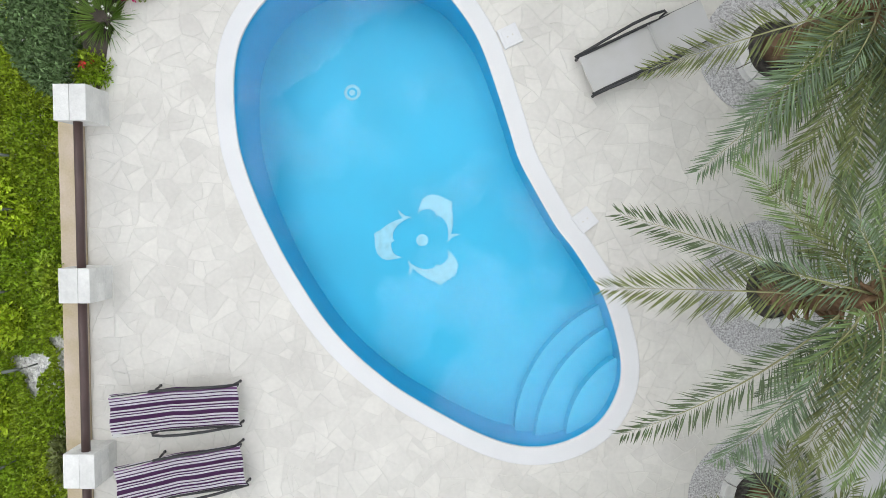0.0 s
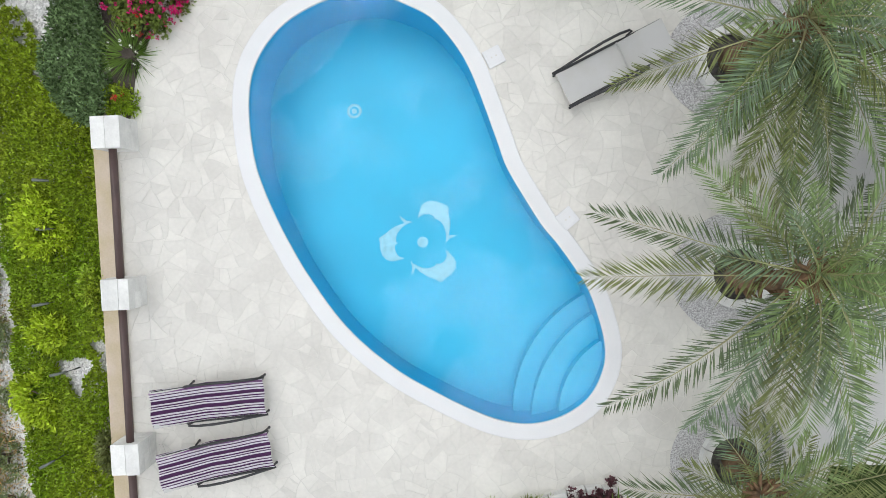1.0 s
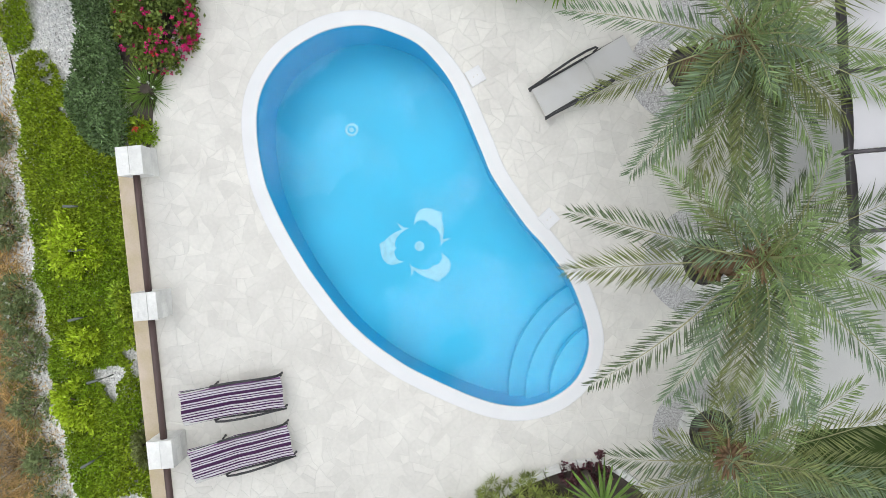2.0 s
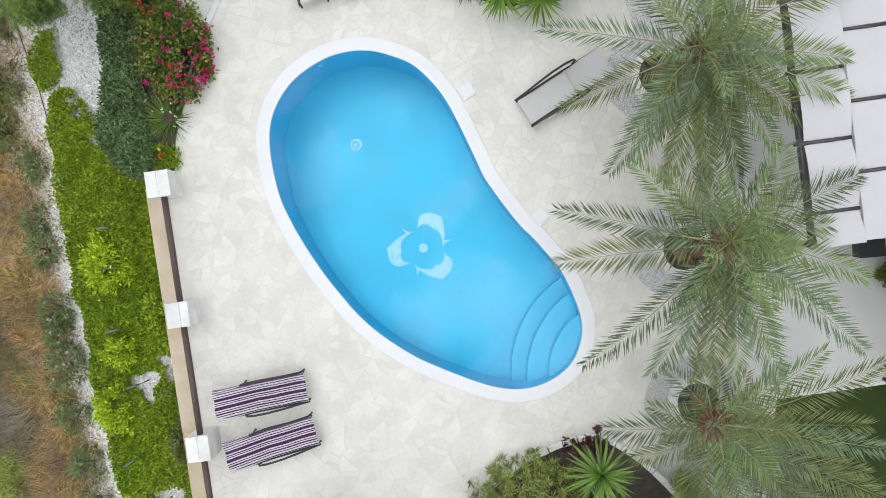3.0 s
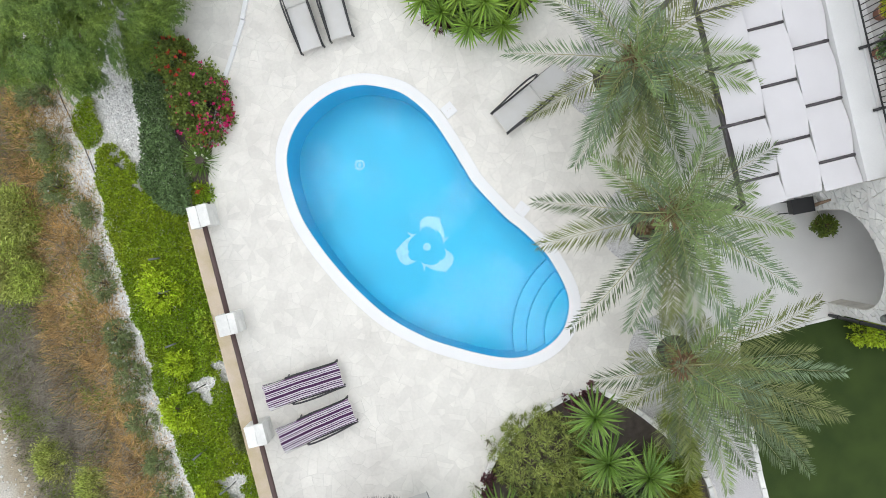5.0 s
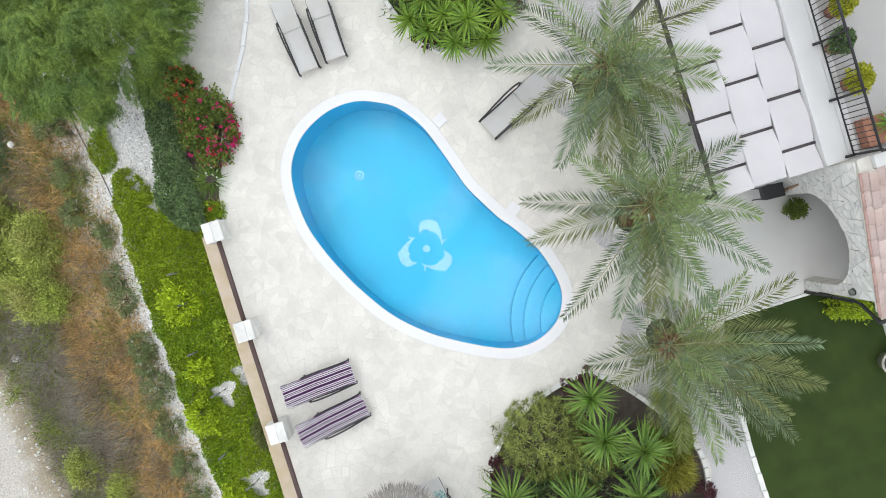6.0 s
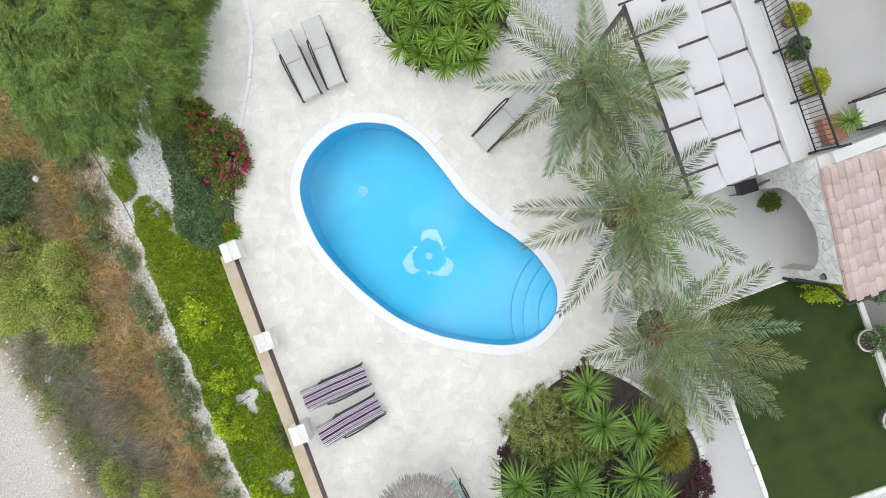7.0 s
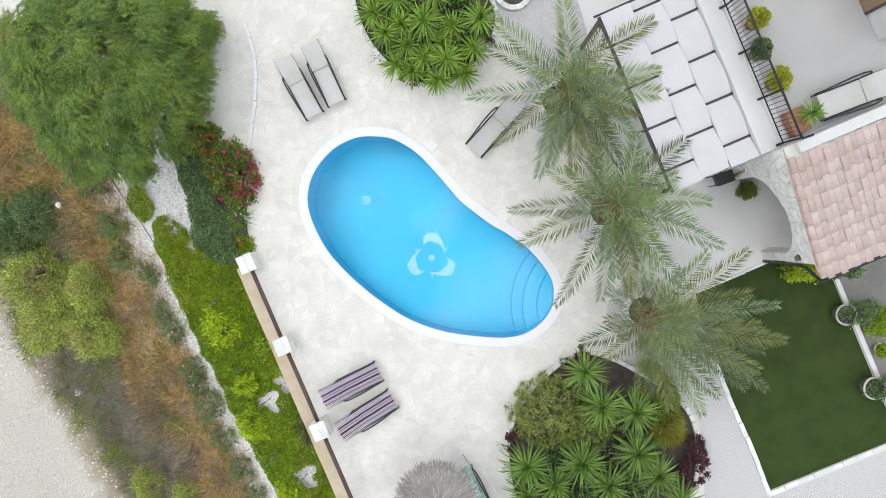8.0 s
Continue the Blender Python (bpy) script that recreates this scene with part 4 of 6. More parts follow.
def palm(base, hub, tips, label, seed, young=10, reach=1.05, knee=None, under=6, greens=(0, 0, 2, 1), stubs=6):
    """Short date palm: leaning fibrous trunk, spent leaf bases, grown fronds named by where their tips lie, and a heart
    of young upright ones.
    """
    rnd, rng = random.Random(seed), np.random.default_rng(900 + seed)
    pm = thing("palm_tree", label, "palm tree", (*base, 0.05), group="date palms")
    hx, hy, hz = hub[0] - base[0], hub[1] - base[1], hub[2] - 0.05
    kx, ky = (knee[0] - base[0], knee[1] - base[1]) if knee else (hx * 0.5, hy * 0.5)

    def axis(t):
        """The trunk's line: leaning to its knee, then back up to the crown."""
        s = 1 - t
        return Vector((2 * s * t * (2 * kx - 0.5 * hx) + t * t * hx, 2 * s * t * (2 * ky - 0.5 * hy) + t * t * hy, hz * t))
    path = [tuple(axis(t)) for t in (0, 0.15, 0.3, 0.45, 0.6, 0.75, 0.9, 1.0)]
    bm = tube(bmesh.new(), path, [0.22, 0.17, 0.15, 0.14, 0.13, 0.13, 0.12, 0.06], 14)
    for v in bm.verts:
        v.co += Vector((rnd.uniform(-1, 1), rnd.uniform(-1, 1), rnd.uniform(-1, 1))) * 0.018
    part("trunk", bm, M_TRUNK, pm, "fibrous brown trunk", True)
    for k in range(40):
        t = rnd.uniform(0.25, 0.99)
        a = rnd.uniform(0, 2 * math.pi)
        c = axis(t)
        d = Vector((math.cos(a), math.sin(a), 0.9))
        bar("leaf_base", [c + d * 0.10, c + d * 0.2, c + d * 0.27 + Vector((0, 0, 0.05))], [0.045, 0.03, 0.012], M_TRUNK, pm, "", 5)

    for k in range(stubs):
        a, c = k * 2.39996, axis(rnd.uniform(0.93, 1.0))
        d = Vector((math.cos(a), math.sin(a), rnd.uniform(0.15, 0.7)))
        bar("leaf_stub", [c, c + d * 0.17, c + d * rnd.uniform(0.28, 0.40) + Vector((0, 0, 0.03))], [0.05, 0.032, 0.014], M_TRUNK, pm, "", 5)

    def frond(root, tip, lift, leaf=0.47, shade_odds=0.0):
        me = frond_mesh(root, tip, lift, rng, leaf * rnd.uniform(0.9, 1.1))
        me.materials.append(M_FROND_SHADED if rnd.random() < shade_odds else (M_FROND, M_FROND_DRY, M_FROND_GREY)[rnd.choice(greens)])
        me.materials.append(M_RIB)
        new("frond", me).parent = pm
    for tx, ty, tz in tips:
        tip = Vector((tx - base[0], ty - base[1], tz - 0.05))
        # the lower the tip, the likelier the frond takes the shade-coloured green
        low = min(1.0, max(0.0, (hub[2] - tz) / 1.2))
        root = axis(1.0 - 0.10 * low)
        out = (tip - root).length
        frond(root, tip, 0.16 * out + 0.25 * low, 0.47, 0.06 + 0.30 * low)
    heart = axis(1.0)
    for k in range(young):
        a, f = k * 2.39996 + rnd.uniform(-0.2, 0.2), (k + 0.5) / young
        r, up = reach * (1 - 0.85 * f) * rnd.uniform(0.85, 1.15), 0.35 + 0.65 * f
        frond(heart, heart + Vector((r * math.cos(a), r * math.sin(a), up)), 0.25 + 0.1 * f, 0.34)
    # under fronds mostly get the green darkened to stand for shade
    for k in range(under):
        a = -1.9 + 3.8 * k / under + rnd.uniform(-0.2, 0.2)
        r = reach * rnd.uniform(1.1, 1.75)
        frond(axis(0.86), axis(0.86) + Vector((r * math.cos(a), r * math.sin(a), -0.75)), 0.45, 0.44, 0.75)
    return pm


palm((4.67, 2.42), (4.50, 2.30, 2.95), [(2.28, 3.29, 1.50), (3.00, 4.33, 2.00), (3.49, 4.81, 2.30), (5.30, 4.51, 2.60), (6.01, 3.43, 2.60), (7.04, 2.96, 3.00), (6.71, 1.78, 3.00), (6.67, 1.16, 2.90), (2.41, 1.84, 1.50), (3.14, 0.58, 1.40), (4.16, 0.73, 1.70), (5.40, 0.30, 1.80), (4.78, 0.19, 1.70), (5.70, 1.10, 2.40), (4.56, 0.83, 2.20), (6.61, 0.55, 2.50), (3.57, 0.75, 1.60), (3.85, 1.16, 2.00), (5.12, 0.89, 2.30), (5.24, 2.57, 3.20), (4.39, 3.02, 3.10), (3.80, 2.32, 2.80), (4.86, 1.54, 3.10), (4.19, 1.53, 2.80), (3.70, 1.70, 2.40), (5.55, 1.86, 3.20), (3.95, 0.25, 1.80), (4.55, -0.10, 1.85), (5.15, 0.00, 2.00), (5.75, 0.50, 2.25), (6.15, 0.95, 2.50), (3.45, 1.15, 2.10)],
     "date palm with arching green fronds beside the pergola", 1)
palm((4.71, -1.10), (4.50, -0.83, 3.12), [(2.10, 0.02, 1.60), (1.95, -0.93, 1.50), (2.20, -2.87, 1.40), (3.38, -3.19, 1.50), (3.92, -2.71, 2.00), (4.64, -3.25, 2.10), (5.39, -3.48, 2.20), (6.53, -2.91, 2.80), (6.59, -1.73, 3.00), (6.63, -0.09, 3.00), (5.58, 0.55, 3.00), (6.05, -0.80, 3.10), (4.64, 0.20, 2.80), (3.38, 0.61, 2.20), (3.85, 0.46, 2.40), (4.30, 0.40, 2.60), (3.41, -0.58, 2.80), (5.14, -2.73, 2.70), (4.12, -3.22, 1.80), (3.83, -0.16, 2.60), (5.70, -0.07, 3.00), (4.48, -2.33, 2.90), (6.05, -2.07, 2.90), (3.81, -1.81, 2.60), (4.42, -0.23, 3.30), (5.40, -1.04, 3.40), (4.20, -2.95, 2.40), (4.99, -1.99, 3.20)],
     "date palm with long grey-green fronds reaching towards the pool", 2, knee=(4.3, -1.05), stubs=14)
palm((4.60, -4.25), (4.33, -4.15, 1.75), [(2.52, -4.12, 1.40), (2.90, -4.75, 1.30), (3.70, -3.12, 1.50), (4.22, -2.95, 1.60), (3.51, -6.00, 1.30), (3.79, -6.18, 1.40), (4.76, -7.33, 1.20), (4.58, -6.43, 1.40), (4.00, -6.76, 1.30), (6.17, -7.14, 1.10), (6.72, -7.43, 1.00), (6.70, -6.77, 1.20), (7.65, -6.25, 1.30), (7.74, -5.21, 1.50), (7.12, -4.60, 1.60), (7.51, -3.52, 1.60), (6.44, -3.14, 1.70), (5.63, -3.25, 1.80), (5.00, -3.31, 1.80), (6.45, -6.84, 1.20), (5.97, -6.06, 1.50), (5.87, -5.19, 1.90), (5.57, -4.34, 2.10), (6.48, -4.93, 1.80), (5.43, -6.25, 1.50), (6.94, -6.24, 1.40), (7.10, -5.53, 1.50), (5.35, -6.95, 1.30), (4.33, -5.38, 1.80), (3.45, -4.20, 1.70), (5.13, -5.17, 2.10), (3.30, -3.75, 1.60)],
     "leaning date palm with fronds spreading over the lawn", 3, 3, 0.7, under=4, greens=(0, 1, 1, 2), stubs=22)


# ---- shrubs and beds ----
def dome_points(n, radii, rng, clumps=30, tight=0.22, low=-0.1):
    """Points in clumps over an uneven dome, with the outward way at each."""
    c = unit(rng.normal(size=(clumps * 3, 3)))
    c = c[c[:, 2] > low][:clumps] * rng.uniform(0.72, 1.0, (1, 1)) * rng.uniform(0.78, 1.05, (min(clumps, (c[:, 2] > low).sum()), 1))
    pick = rng.integers(0, len(c), n)
    p = c[pick] + rng.normal(0, tight, (n, 3)) * [1, 1, 0.7]
    out = unit(p + [0, 0, 0.3])
    return p * radii, out


def shrub(name, label, category, at, radii, n, leaf, width, material, seed, clumps=30, tight=0.2, grow=1.0, droop=0.0, spread=0.7, group="", stems=4, bark=None):
    rng = np.random.default_rng(seed)
    sh = thing(name, label, category, at, 0, group)
    p, out = dome_points(n, np.array(radii), rng, clumps, tight)
    p[:, 2] = np.maximum(p[:, 2] + radii[2] * 0.15, 0.02)
    me = strewn("foliage", p, out * grow + [0, 0, -droop], leaf, width, rng, spread)
    hung("foliage", me, material, sh)
    for k in range(stems):
        a = rng.uniform(0, 2 * np.pi)
        q = [radii[0] * 0.55 * math.cos(a), radii[1] * 0.55 * math.sin(a), radii[2] * 0.7]
        bar("stem", [(0, 0, -0.05), (q[0] * 0.4, q[1] * 0.4, q[2] * 0.55), tuple(q)], [0.03, 0.02, 0.008], bark or M_BARK, sh, "", 5)
    return sh


def blossoms(parent, n, radii, size, material, seed, name="flower", low=0.2, side=None):
    """Small flower heads of a few petals each, sitting in the outer foliage; one part for each head."""
    rng = np.random.default_rng(seed)
    k = 14
    way = unit(rng.normal(size=(k, 3)) + [0, 0, 0.5])
    me = strewn("petals", way * size * 0.3, way, size * 0.8, size * 0.7, rng, 0.5)
    me.materials.append(material)
    for _ in range(n):
        d = unit(rng.normal(size=3) + ([0, 0, low] if side is None else np.array(side)))
        d[2] = abs(d[2])
        o = new(name, me)
        o.parent = parent
        s = rng.uniform(0.7, 1.3)
        o.matrix_basis = pose(*(d * np.array(radii) * rng.uniform(0.92, 1.08) + [0, 0, radii[2] * 0.15]), *rng.uniform(0, 360, 3)) @ Matrix.Diagonal((s, s, s, 1))


def bed(name, label, loop, z=0.06):
    return tagged(part(name, filled([loop], z, 0.12), M_BED), label, "soil", kind="stuff")


def sword_leaf(length, width, droop, material):
    """One stiff sword leaf along +x: folded along its rib, arching a little, drawn out to a point."""
    me = bpy.data.meshes.new("leaf")
    rows = [(0.0, 0.55), (0.3, 0.95), (0.65, 0.85), (0.88, 0.42)]
    v = []
    for f, w in rows:
        x, z = length * f, -droop * length * f * f
        v += [(x, width * w / 2, z + 0.16 * width), (x, 0.0, z - 0.10 * width), (x, -width * w / 2, z + 0.16 * width)]
    v.append((length, 0.0, -droop * length))
    k = len(rows) - 1
    faces = [q for i in range(k) for q in ((3 * i, 3 * i + 3, 3 * i + 4, 3 * i + 1), (3 * i + 1, 3 * i + 4, 3 * i + 5, 3 * i + 2))]
    me.from_pydata(v, [], faces + [(3 * k, 3 * k + 3, 3 * k + 1), (3 * k + 1, 3 * k + 3, 3 * k + 2)])
    me.materials.append(material)
    return me


SWORDS = [[sword_leaf(lf, wd, d, m) for d in (0.04, 0.12, 0.22)] for lf, wd, m in ((0.86, 0.052, M_YUCCA), (0.78, 0.050, M_YUCCA), (0.66, 0.048, M_YUCCA_BRIGHT), (0.57, 0.046, M_YUCCA_BRIGHT))]


def sword_rosette(parent, at, kind, n, seed, tilt=0.0, size=1.0):
    """Sword leaves round one heart, the outer ones lower; each leaf is a part."""
    r = random.Random(seed)
    for k in range(n):
        t = k / (n - 1)
        el = -24 + 100 * t ** 1.25 + r.uniform(-7, 7)
        o = new("leaf", SWORDS[kind][2 if t < 0.35 else 1 if t < 0.75 else 0])
        o.parent = parent
        f = size * (1 - 0.45 * t * t) * r.uniform(0.88, 1.1)
        o.matrix_basis = pose(*at, tilt, tilt * 0.6, 0) @ pose(0, 0, -0.10 + 0.16 * t, 0, 0, math.degrees(k * 2.39996) + r.uniform(-8, 8)) @ pose(0, 0, 0, r.uniform(-14, 14), -el, 0) @ Matrix.Diagonal((f, size, size, 1))


def yucca(at, height, kind, rz, tilt, group, label):
    yc = thing("yucca", label, "yucca", (*at, 0.05), rz, group)
    bar("trunk", [(0, 0, -0.05), (0.02, 0.01, height * 0.5), (0.0, 0.0, height)], [0.07, 0.055, 0.05], M_BARK, yc, "", 7)
    sword_rosette(yc, (0, 0, height), kind, (78, 72, 66, 60)[kind], int(at[0] * 100 + at[1] * 7), tilt)
    return yc


rnd = random.Random(8)
BED_S = smooth_loop([(2.35, -4.72), (1.2, -4.95), (0.25, -5.45), (-0.45, -6.2), (-0.85, -7.2), (-0.95, -8.4), (-0.3, -9.8), (1.5, -10.6), (3.2, -10.2), (4.2, -9.2), (4.6, -8.1), (4.5, -7.1), (3.85, -6.05), (3.1, -5.15)], 4)
BED_N = smooth_loop([(0.35, 6.7), (0.5, 5.7), (1.0, 4.7), (1.75, 4.2), (2.7, 4.3), (3.5, 4.75), (4.0, 5.5), (3.8, 6.8), (3.0, 8.2), (1.6, 8.6), (0.6, 7.8)], 4)
bed("bed_soil", "dark soil of the planted bed beside the paving", BED_S)
bed("bed_soil", "dark soil of the yucca bed beside the loungers", BED_N)


def bed_rim(loop, label, h=0.17):
    """Low rim of pale stones round a bed."""
    rim = thing("bed_edging", label, "edging")
    n = len(loop)
    a, b = loop, offset_loop(loop, 0.12)
    for i in range(0, n, 1):
        j = (i + 1) % n
        bm = bmesh.new()
        q = [a[i] + (a[j] - a[i]) * 0.03, a[j] - (a[j] - a[i]) * 0.03, b[j] - (b[j] - b[i]) * 0.03, b[i] + (b[j] - b[i]) * 0.03]
        hh = h + rnd.uniform(-0.015, 0.02)
        lo, hi = [bm.verts.new((*p, -0.03)) for p in q], [bm.verts.new((*p, hh)) for p in q]
        bm.faces.new(hi)
        for k in range(4):
            bm.faces.new((lo[k], lo[(k + 1) % 4], hi[(k + 1) % 4], hi[k]))
        bmesh.ops.bevel(bm, geom=[e for e in bm.edges if all(v in hi for v in e.verts)], offset=0.015, segments=1, affect="EDGES")
        part("stone", bm, M_WALLSTONE, rim)


bed_rim(BED_S, "low rim of pale stones round the planted bed")
bed_rim(BED_N, "low rim of pale stones round the yucca bed")

for x, y, h, k in ((2.2, -4.8, 1.75, 1), (2.27, -5.94, 1.45, 0), (3.07, -6.44, 1.5, 0), (1.15, -7.2, 1.5, 0), (-0.29, -6.82, 1.1, 0), (2.68, -7.56, 1.4, 0), (1.6, -8.13, 1.3, 1), (2.98, -8.45, 1.2, 1), (0.21, -7.63, 1.0, 1),
                   (-0.6, -7.7, 0.8, 1), (0.7, -8.8, 1.2, 0), (2.2, -9.3, 1.3, 0), (3.3, -9.4, 1.1, 1), (-0.4, -8.6, 0.9, 1), (1.0, -9.8, 1.1, 1)):
    yucca((x, y), h, k, rnd.uniform(0, 360), rnd.uniform(-8, 8), "yuccas in the south bed", "spiky dark green yucca in a stone-edged bed")
for x, y, h, k in ((1.93, 5.73, 1.35, 2), (0.84, 5.95, 1.0, 3), (2.11, 4.55, 1.2, 2), (3.42, 5.24, 1.1, 2), (1.69, 4.25, 0.7, 3), (0.79, 5.10, 0.7, 3), (2.98, 4.6, 0.8, 3), (1.29, 5.42, 0.9, 3), (2.65, 5.41, 0.9, 3), (0.77, 6.57, 1.0, 2),
                   (2.45, 4.15, 0.5, 3), (1.6, 4.9, 0.95, 3), (1.15, 4.75, 0.6, 3), (2.5, 6.3, 1.3, 2), (1.5, 6.6, 1.3, 2), (3.3, 6.3, 1.2, 2), (0.9, 7.3, 1.1, 2), (2.1, 7.3, 1.4, 2), (3.0, 7.3, 1.1, 3), (1.35, 6.0, 1.0, 3), (2.2, 5.1, 0.9, 3)):
    yucca((x, y), h, k, rnd.uniform(0, 360), rnd.uniform(-10, 10), "yuccas in the north bed", "spiky bright green yucca in a stone-edged bed")

# olive-green rosette shrubs filling the bed's pool side
def rosette_shrub(label, at, radii, heads, seed, gap=0.15):
    """A mound of stems, each ending in a star of narrow leaves that faces outwards."""
    g = np.random.default_rng(seed)
    sh = thing("rosette_shrub", label, "shrub", at)
    hearts, tries = [], 0
    while len(hearts) < heads and tries < 12000:
        tries += 1
        d = unit(g.normal(size=3))
        d[2] = abs(d[2])
        c = d * np.array(radii) * g.uniform(0.80, 1.04)
        if all(np.linalg.norm(c - o) > gap for o, _ in hearts):
            hearts.append((c, unit(d / np.array(radii) + [0, 0, 0.5])))
    base, way, side = [], [], []
    for c, up in hearts:
        n = int(g.uniform(22, 34))
        e1 = unit(np.cross(up, [0.3, 1.0, 0.2]))
        e2 = np.cross(up, e1)
        az, el = np.arange(n) * 2.39996 + g.normal(0, 0.2, n), np.radians(np.linspace(-12, 70, n) + g.normal(0, 9, n))
        w = (np.cos(az)[:, None] * e1 + np.sin(az)[:, None] * e2) * np.cos(el)[:, None] + up * np.sin(el)[:, None]
        base.append(c + w * 0.012), way.append(w), side.append(unit(np.cross(w, up) + 0.2 * g.normal(size=(n, 3))))
    base, way, side = np.concatenate(base), np.concatenate(way), np.concatenate(side)
    tagged(hung("foliage", leaf_mesh("foliage", base, way, side, g.uniform(0.11, 0.19, len(base)), 0.022, 0.2), M_ROSETTE, sh), kind="stuff")
    for c, _ in hearts[:14]:
        bar("stem", [(0, 0, -0.05), tuple(c * [0.5, 0.5, 0.45]), tuple(c)], [0.03, 0.02, 0.008], M_BARK, sh, "", 5)
    return sh


rosette_shrub("olive green shrub of many narrow-leaved rosettes in the bed", (0.95, -5.88, 0.05), (1.15, 1.05, 0.95), 200, 21)
rosette_shrub("olive green shrub of narrow-leaved rosettes under the yuccas", (1.75, -6.7, 0.05), (0.95, 0.75, 0.75), 90, 22)
shrub("filler_shrub", "dark green leafy undergrowth between the yuccas", "shrub", (1.6, -8.0, 0.05), (2.0, 1.6, 0.6), 9000, 0.14, 0.03, M_HEDGE, 25, 90, 0.1)
shrub("filler_shrub", "dark green leafy undergrowth between the yuccas", "shrub", (2.1, 6.0, 0.05), (1.6, 1.6, 0.5), 7000, 0.14, 0.03, M_HEDGE, 26, 90, 0.1)
shrub("fan_shrub", "yellow-green feathery shrub at the bed edge", "shrub", (3.85, -7.5, 0.05), (0.42, 0.62, 0.7), 3200, 0.30, 0.02, M_GOLD, 23, 16, 0.15, 1.0, 0.3, 0.5)
shrub("fan_shrub", "yellow-green feathery shrub under the palm", "shrub", (3.95, -6.5, 0.05), (0.62, 0.8, 0.9), 6500, 0.22, 0.02, M_OLIVE, 24, 20, 0.15, 1.0, 0.2, 0.6)
for k, (x, y, r, h) in enumerate(((4.25, -8.5, 0.5, 0.4), (4.1, -9.15, 0.5, 0.4), (3.9, -8.0, 0.3, 0.3), (2.45, -4.78, 0.28, 0.25), (1.95, -4.82, 0.2, 0.25), (-0.42, -6.15, 0.18, 0.22), (-0.55, -6.5, 0.16, 0.2), (0.85, 4.85, 0.16, 0.2), (1.1, 4.6, 0.16, 0.2), (3.55, 4.75, 0.14, 0.18))):
    shrub("purple_succulent", "dark purple succulent with round rosettes at the bed edge", "succulent", (x, y, 0.05), (r, r, h), int(9000 * r * r) + 260, 0.06, 0.045, M_PURPLE, 30 + k, 24, 0.10, 1, 0, 0.8, "purple succulents", 2)
for k, (x, y) in enumerate(((-0.16, -5.58), (-0.76, -6.34), (0.44, -5.05), (1.33, -4.84), (-0.2, -5.3), (-0.85, -6.9))):
    shrub("dry_weed", "thin dry weed growing at the bed edge", "weed", (x, y, 0.0), (0.2, 0.2, 0.25), 60, 0.12, 0.012, M_OLIVE, 60 + k, 9, 0.15, 1, 0, 0.8, "dry weeds", 3, M_TWIG)

# ---- hedge, flowers and ground cover along the wall ----
rng = np.random.default_rng(70)


def mat_of_leaves(name, label, loop, per_m2, height, leaf, width, material, seed, holes=(), flat=1.2, category="ground cover", lumps=0.12):
    """A low sheet of leaves over the slope within a plan outline, lumpy, with bare holes."""
    g = np.random.default_rng(seed)
    lo, hi = loop.min(0), loop.max(0)
    n = int(per_m2 * np.prod(hi - lo))
    q = g.uniform(lo, hi, (n, 2))
    wob = 0.04 * np.stack([np.sin(7 * q[:, 1] + q[:, 0]), np.sin(6 * q[:, 0])], 1)
    q = q[inside(loop, q + wob)]
    for hx, hy, r in holes:
        a = np.arctan2(q[:, 1] - hy, q[:, 0] - hx)
        q = q[np.hypot(q[:, 0] - hx, q[:, 1] - hy) > r * (1 + 0.3 * np.sin(3 * a + hx) + 0.15 * np.sin(5 * a))]
    lump = np.sin(2.6 * q[:, 0] + 1.1 * q[:, 1]) * np.sin(2.1 * q[:, 1] - 0.8 * q[:, 0]) + 0.5 * np.sin(6.1 * q[:, 0]) * np.sin(5.3 * q[:, 1])
    z = ground_z(q[:, 0], q[:, 1]) + height + lumps * lump + g.uniform(-0.10, 0.04, len(q))
    me = strewn(name, np.column_stack([q, z]), np.tile([0.0, 0.0, flat], (len(q), 1)), leaf, width, g, 0.8, 0.2)
    ob = hung(name, me, material)
    return tagged(ob, label, category, kind="stuff")


COVER = smooth_loop([(-5.92, 2.0), (-6.0, 0.0), (-5.95, -2.0), (-5.98, -5.0), (-5.95, -9.0), (-7.4, -9.0), (-7.85, -6.0), (-8.05, -4.4), (-8.24, -2.2), (-8.40, 0.2), (-8.44, 2.4), (-8.2, 3.8), (-7.7, 4.1), (-7.2, 3.4), (-6.75, 2.6)], 5)
HOLES = ((-6.85, -2.5, 0.34), (-6.72, -5.05, 0.36), (-6.12, -2.1, 0.30), (-7.5, 3.5, 0.14), (-7.15, 2.85, 0.17), (-6.0, -3.1, 0.1), (-6.05, -3.3, 0.1), (-7.6, 3.8, 0.12))
mat_of_leaves("ground_cover", "dense mat of small bright green ground-cover leaves on the slope", COVER, 4300, 0.20, 0.066, 0.044, M_COVER, 71, HOLES)
ISLAND = np.array(circle(-8.32, 0.0, 0.46, 20, 0.06)) * [1, 1.45] + [0, 4.85]
mat_of_leaves("ground_cover", "small green patch of ground cover on the gravel", ISLAND, 2600, 0.12, 0.07, 0.04, M_COVER, 72, lumps=0.05)
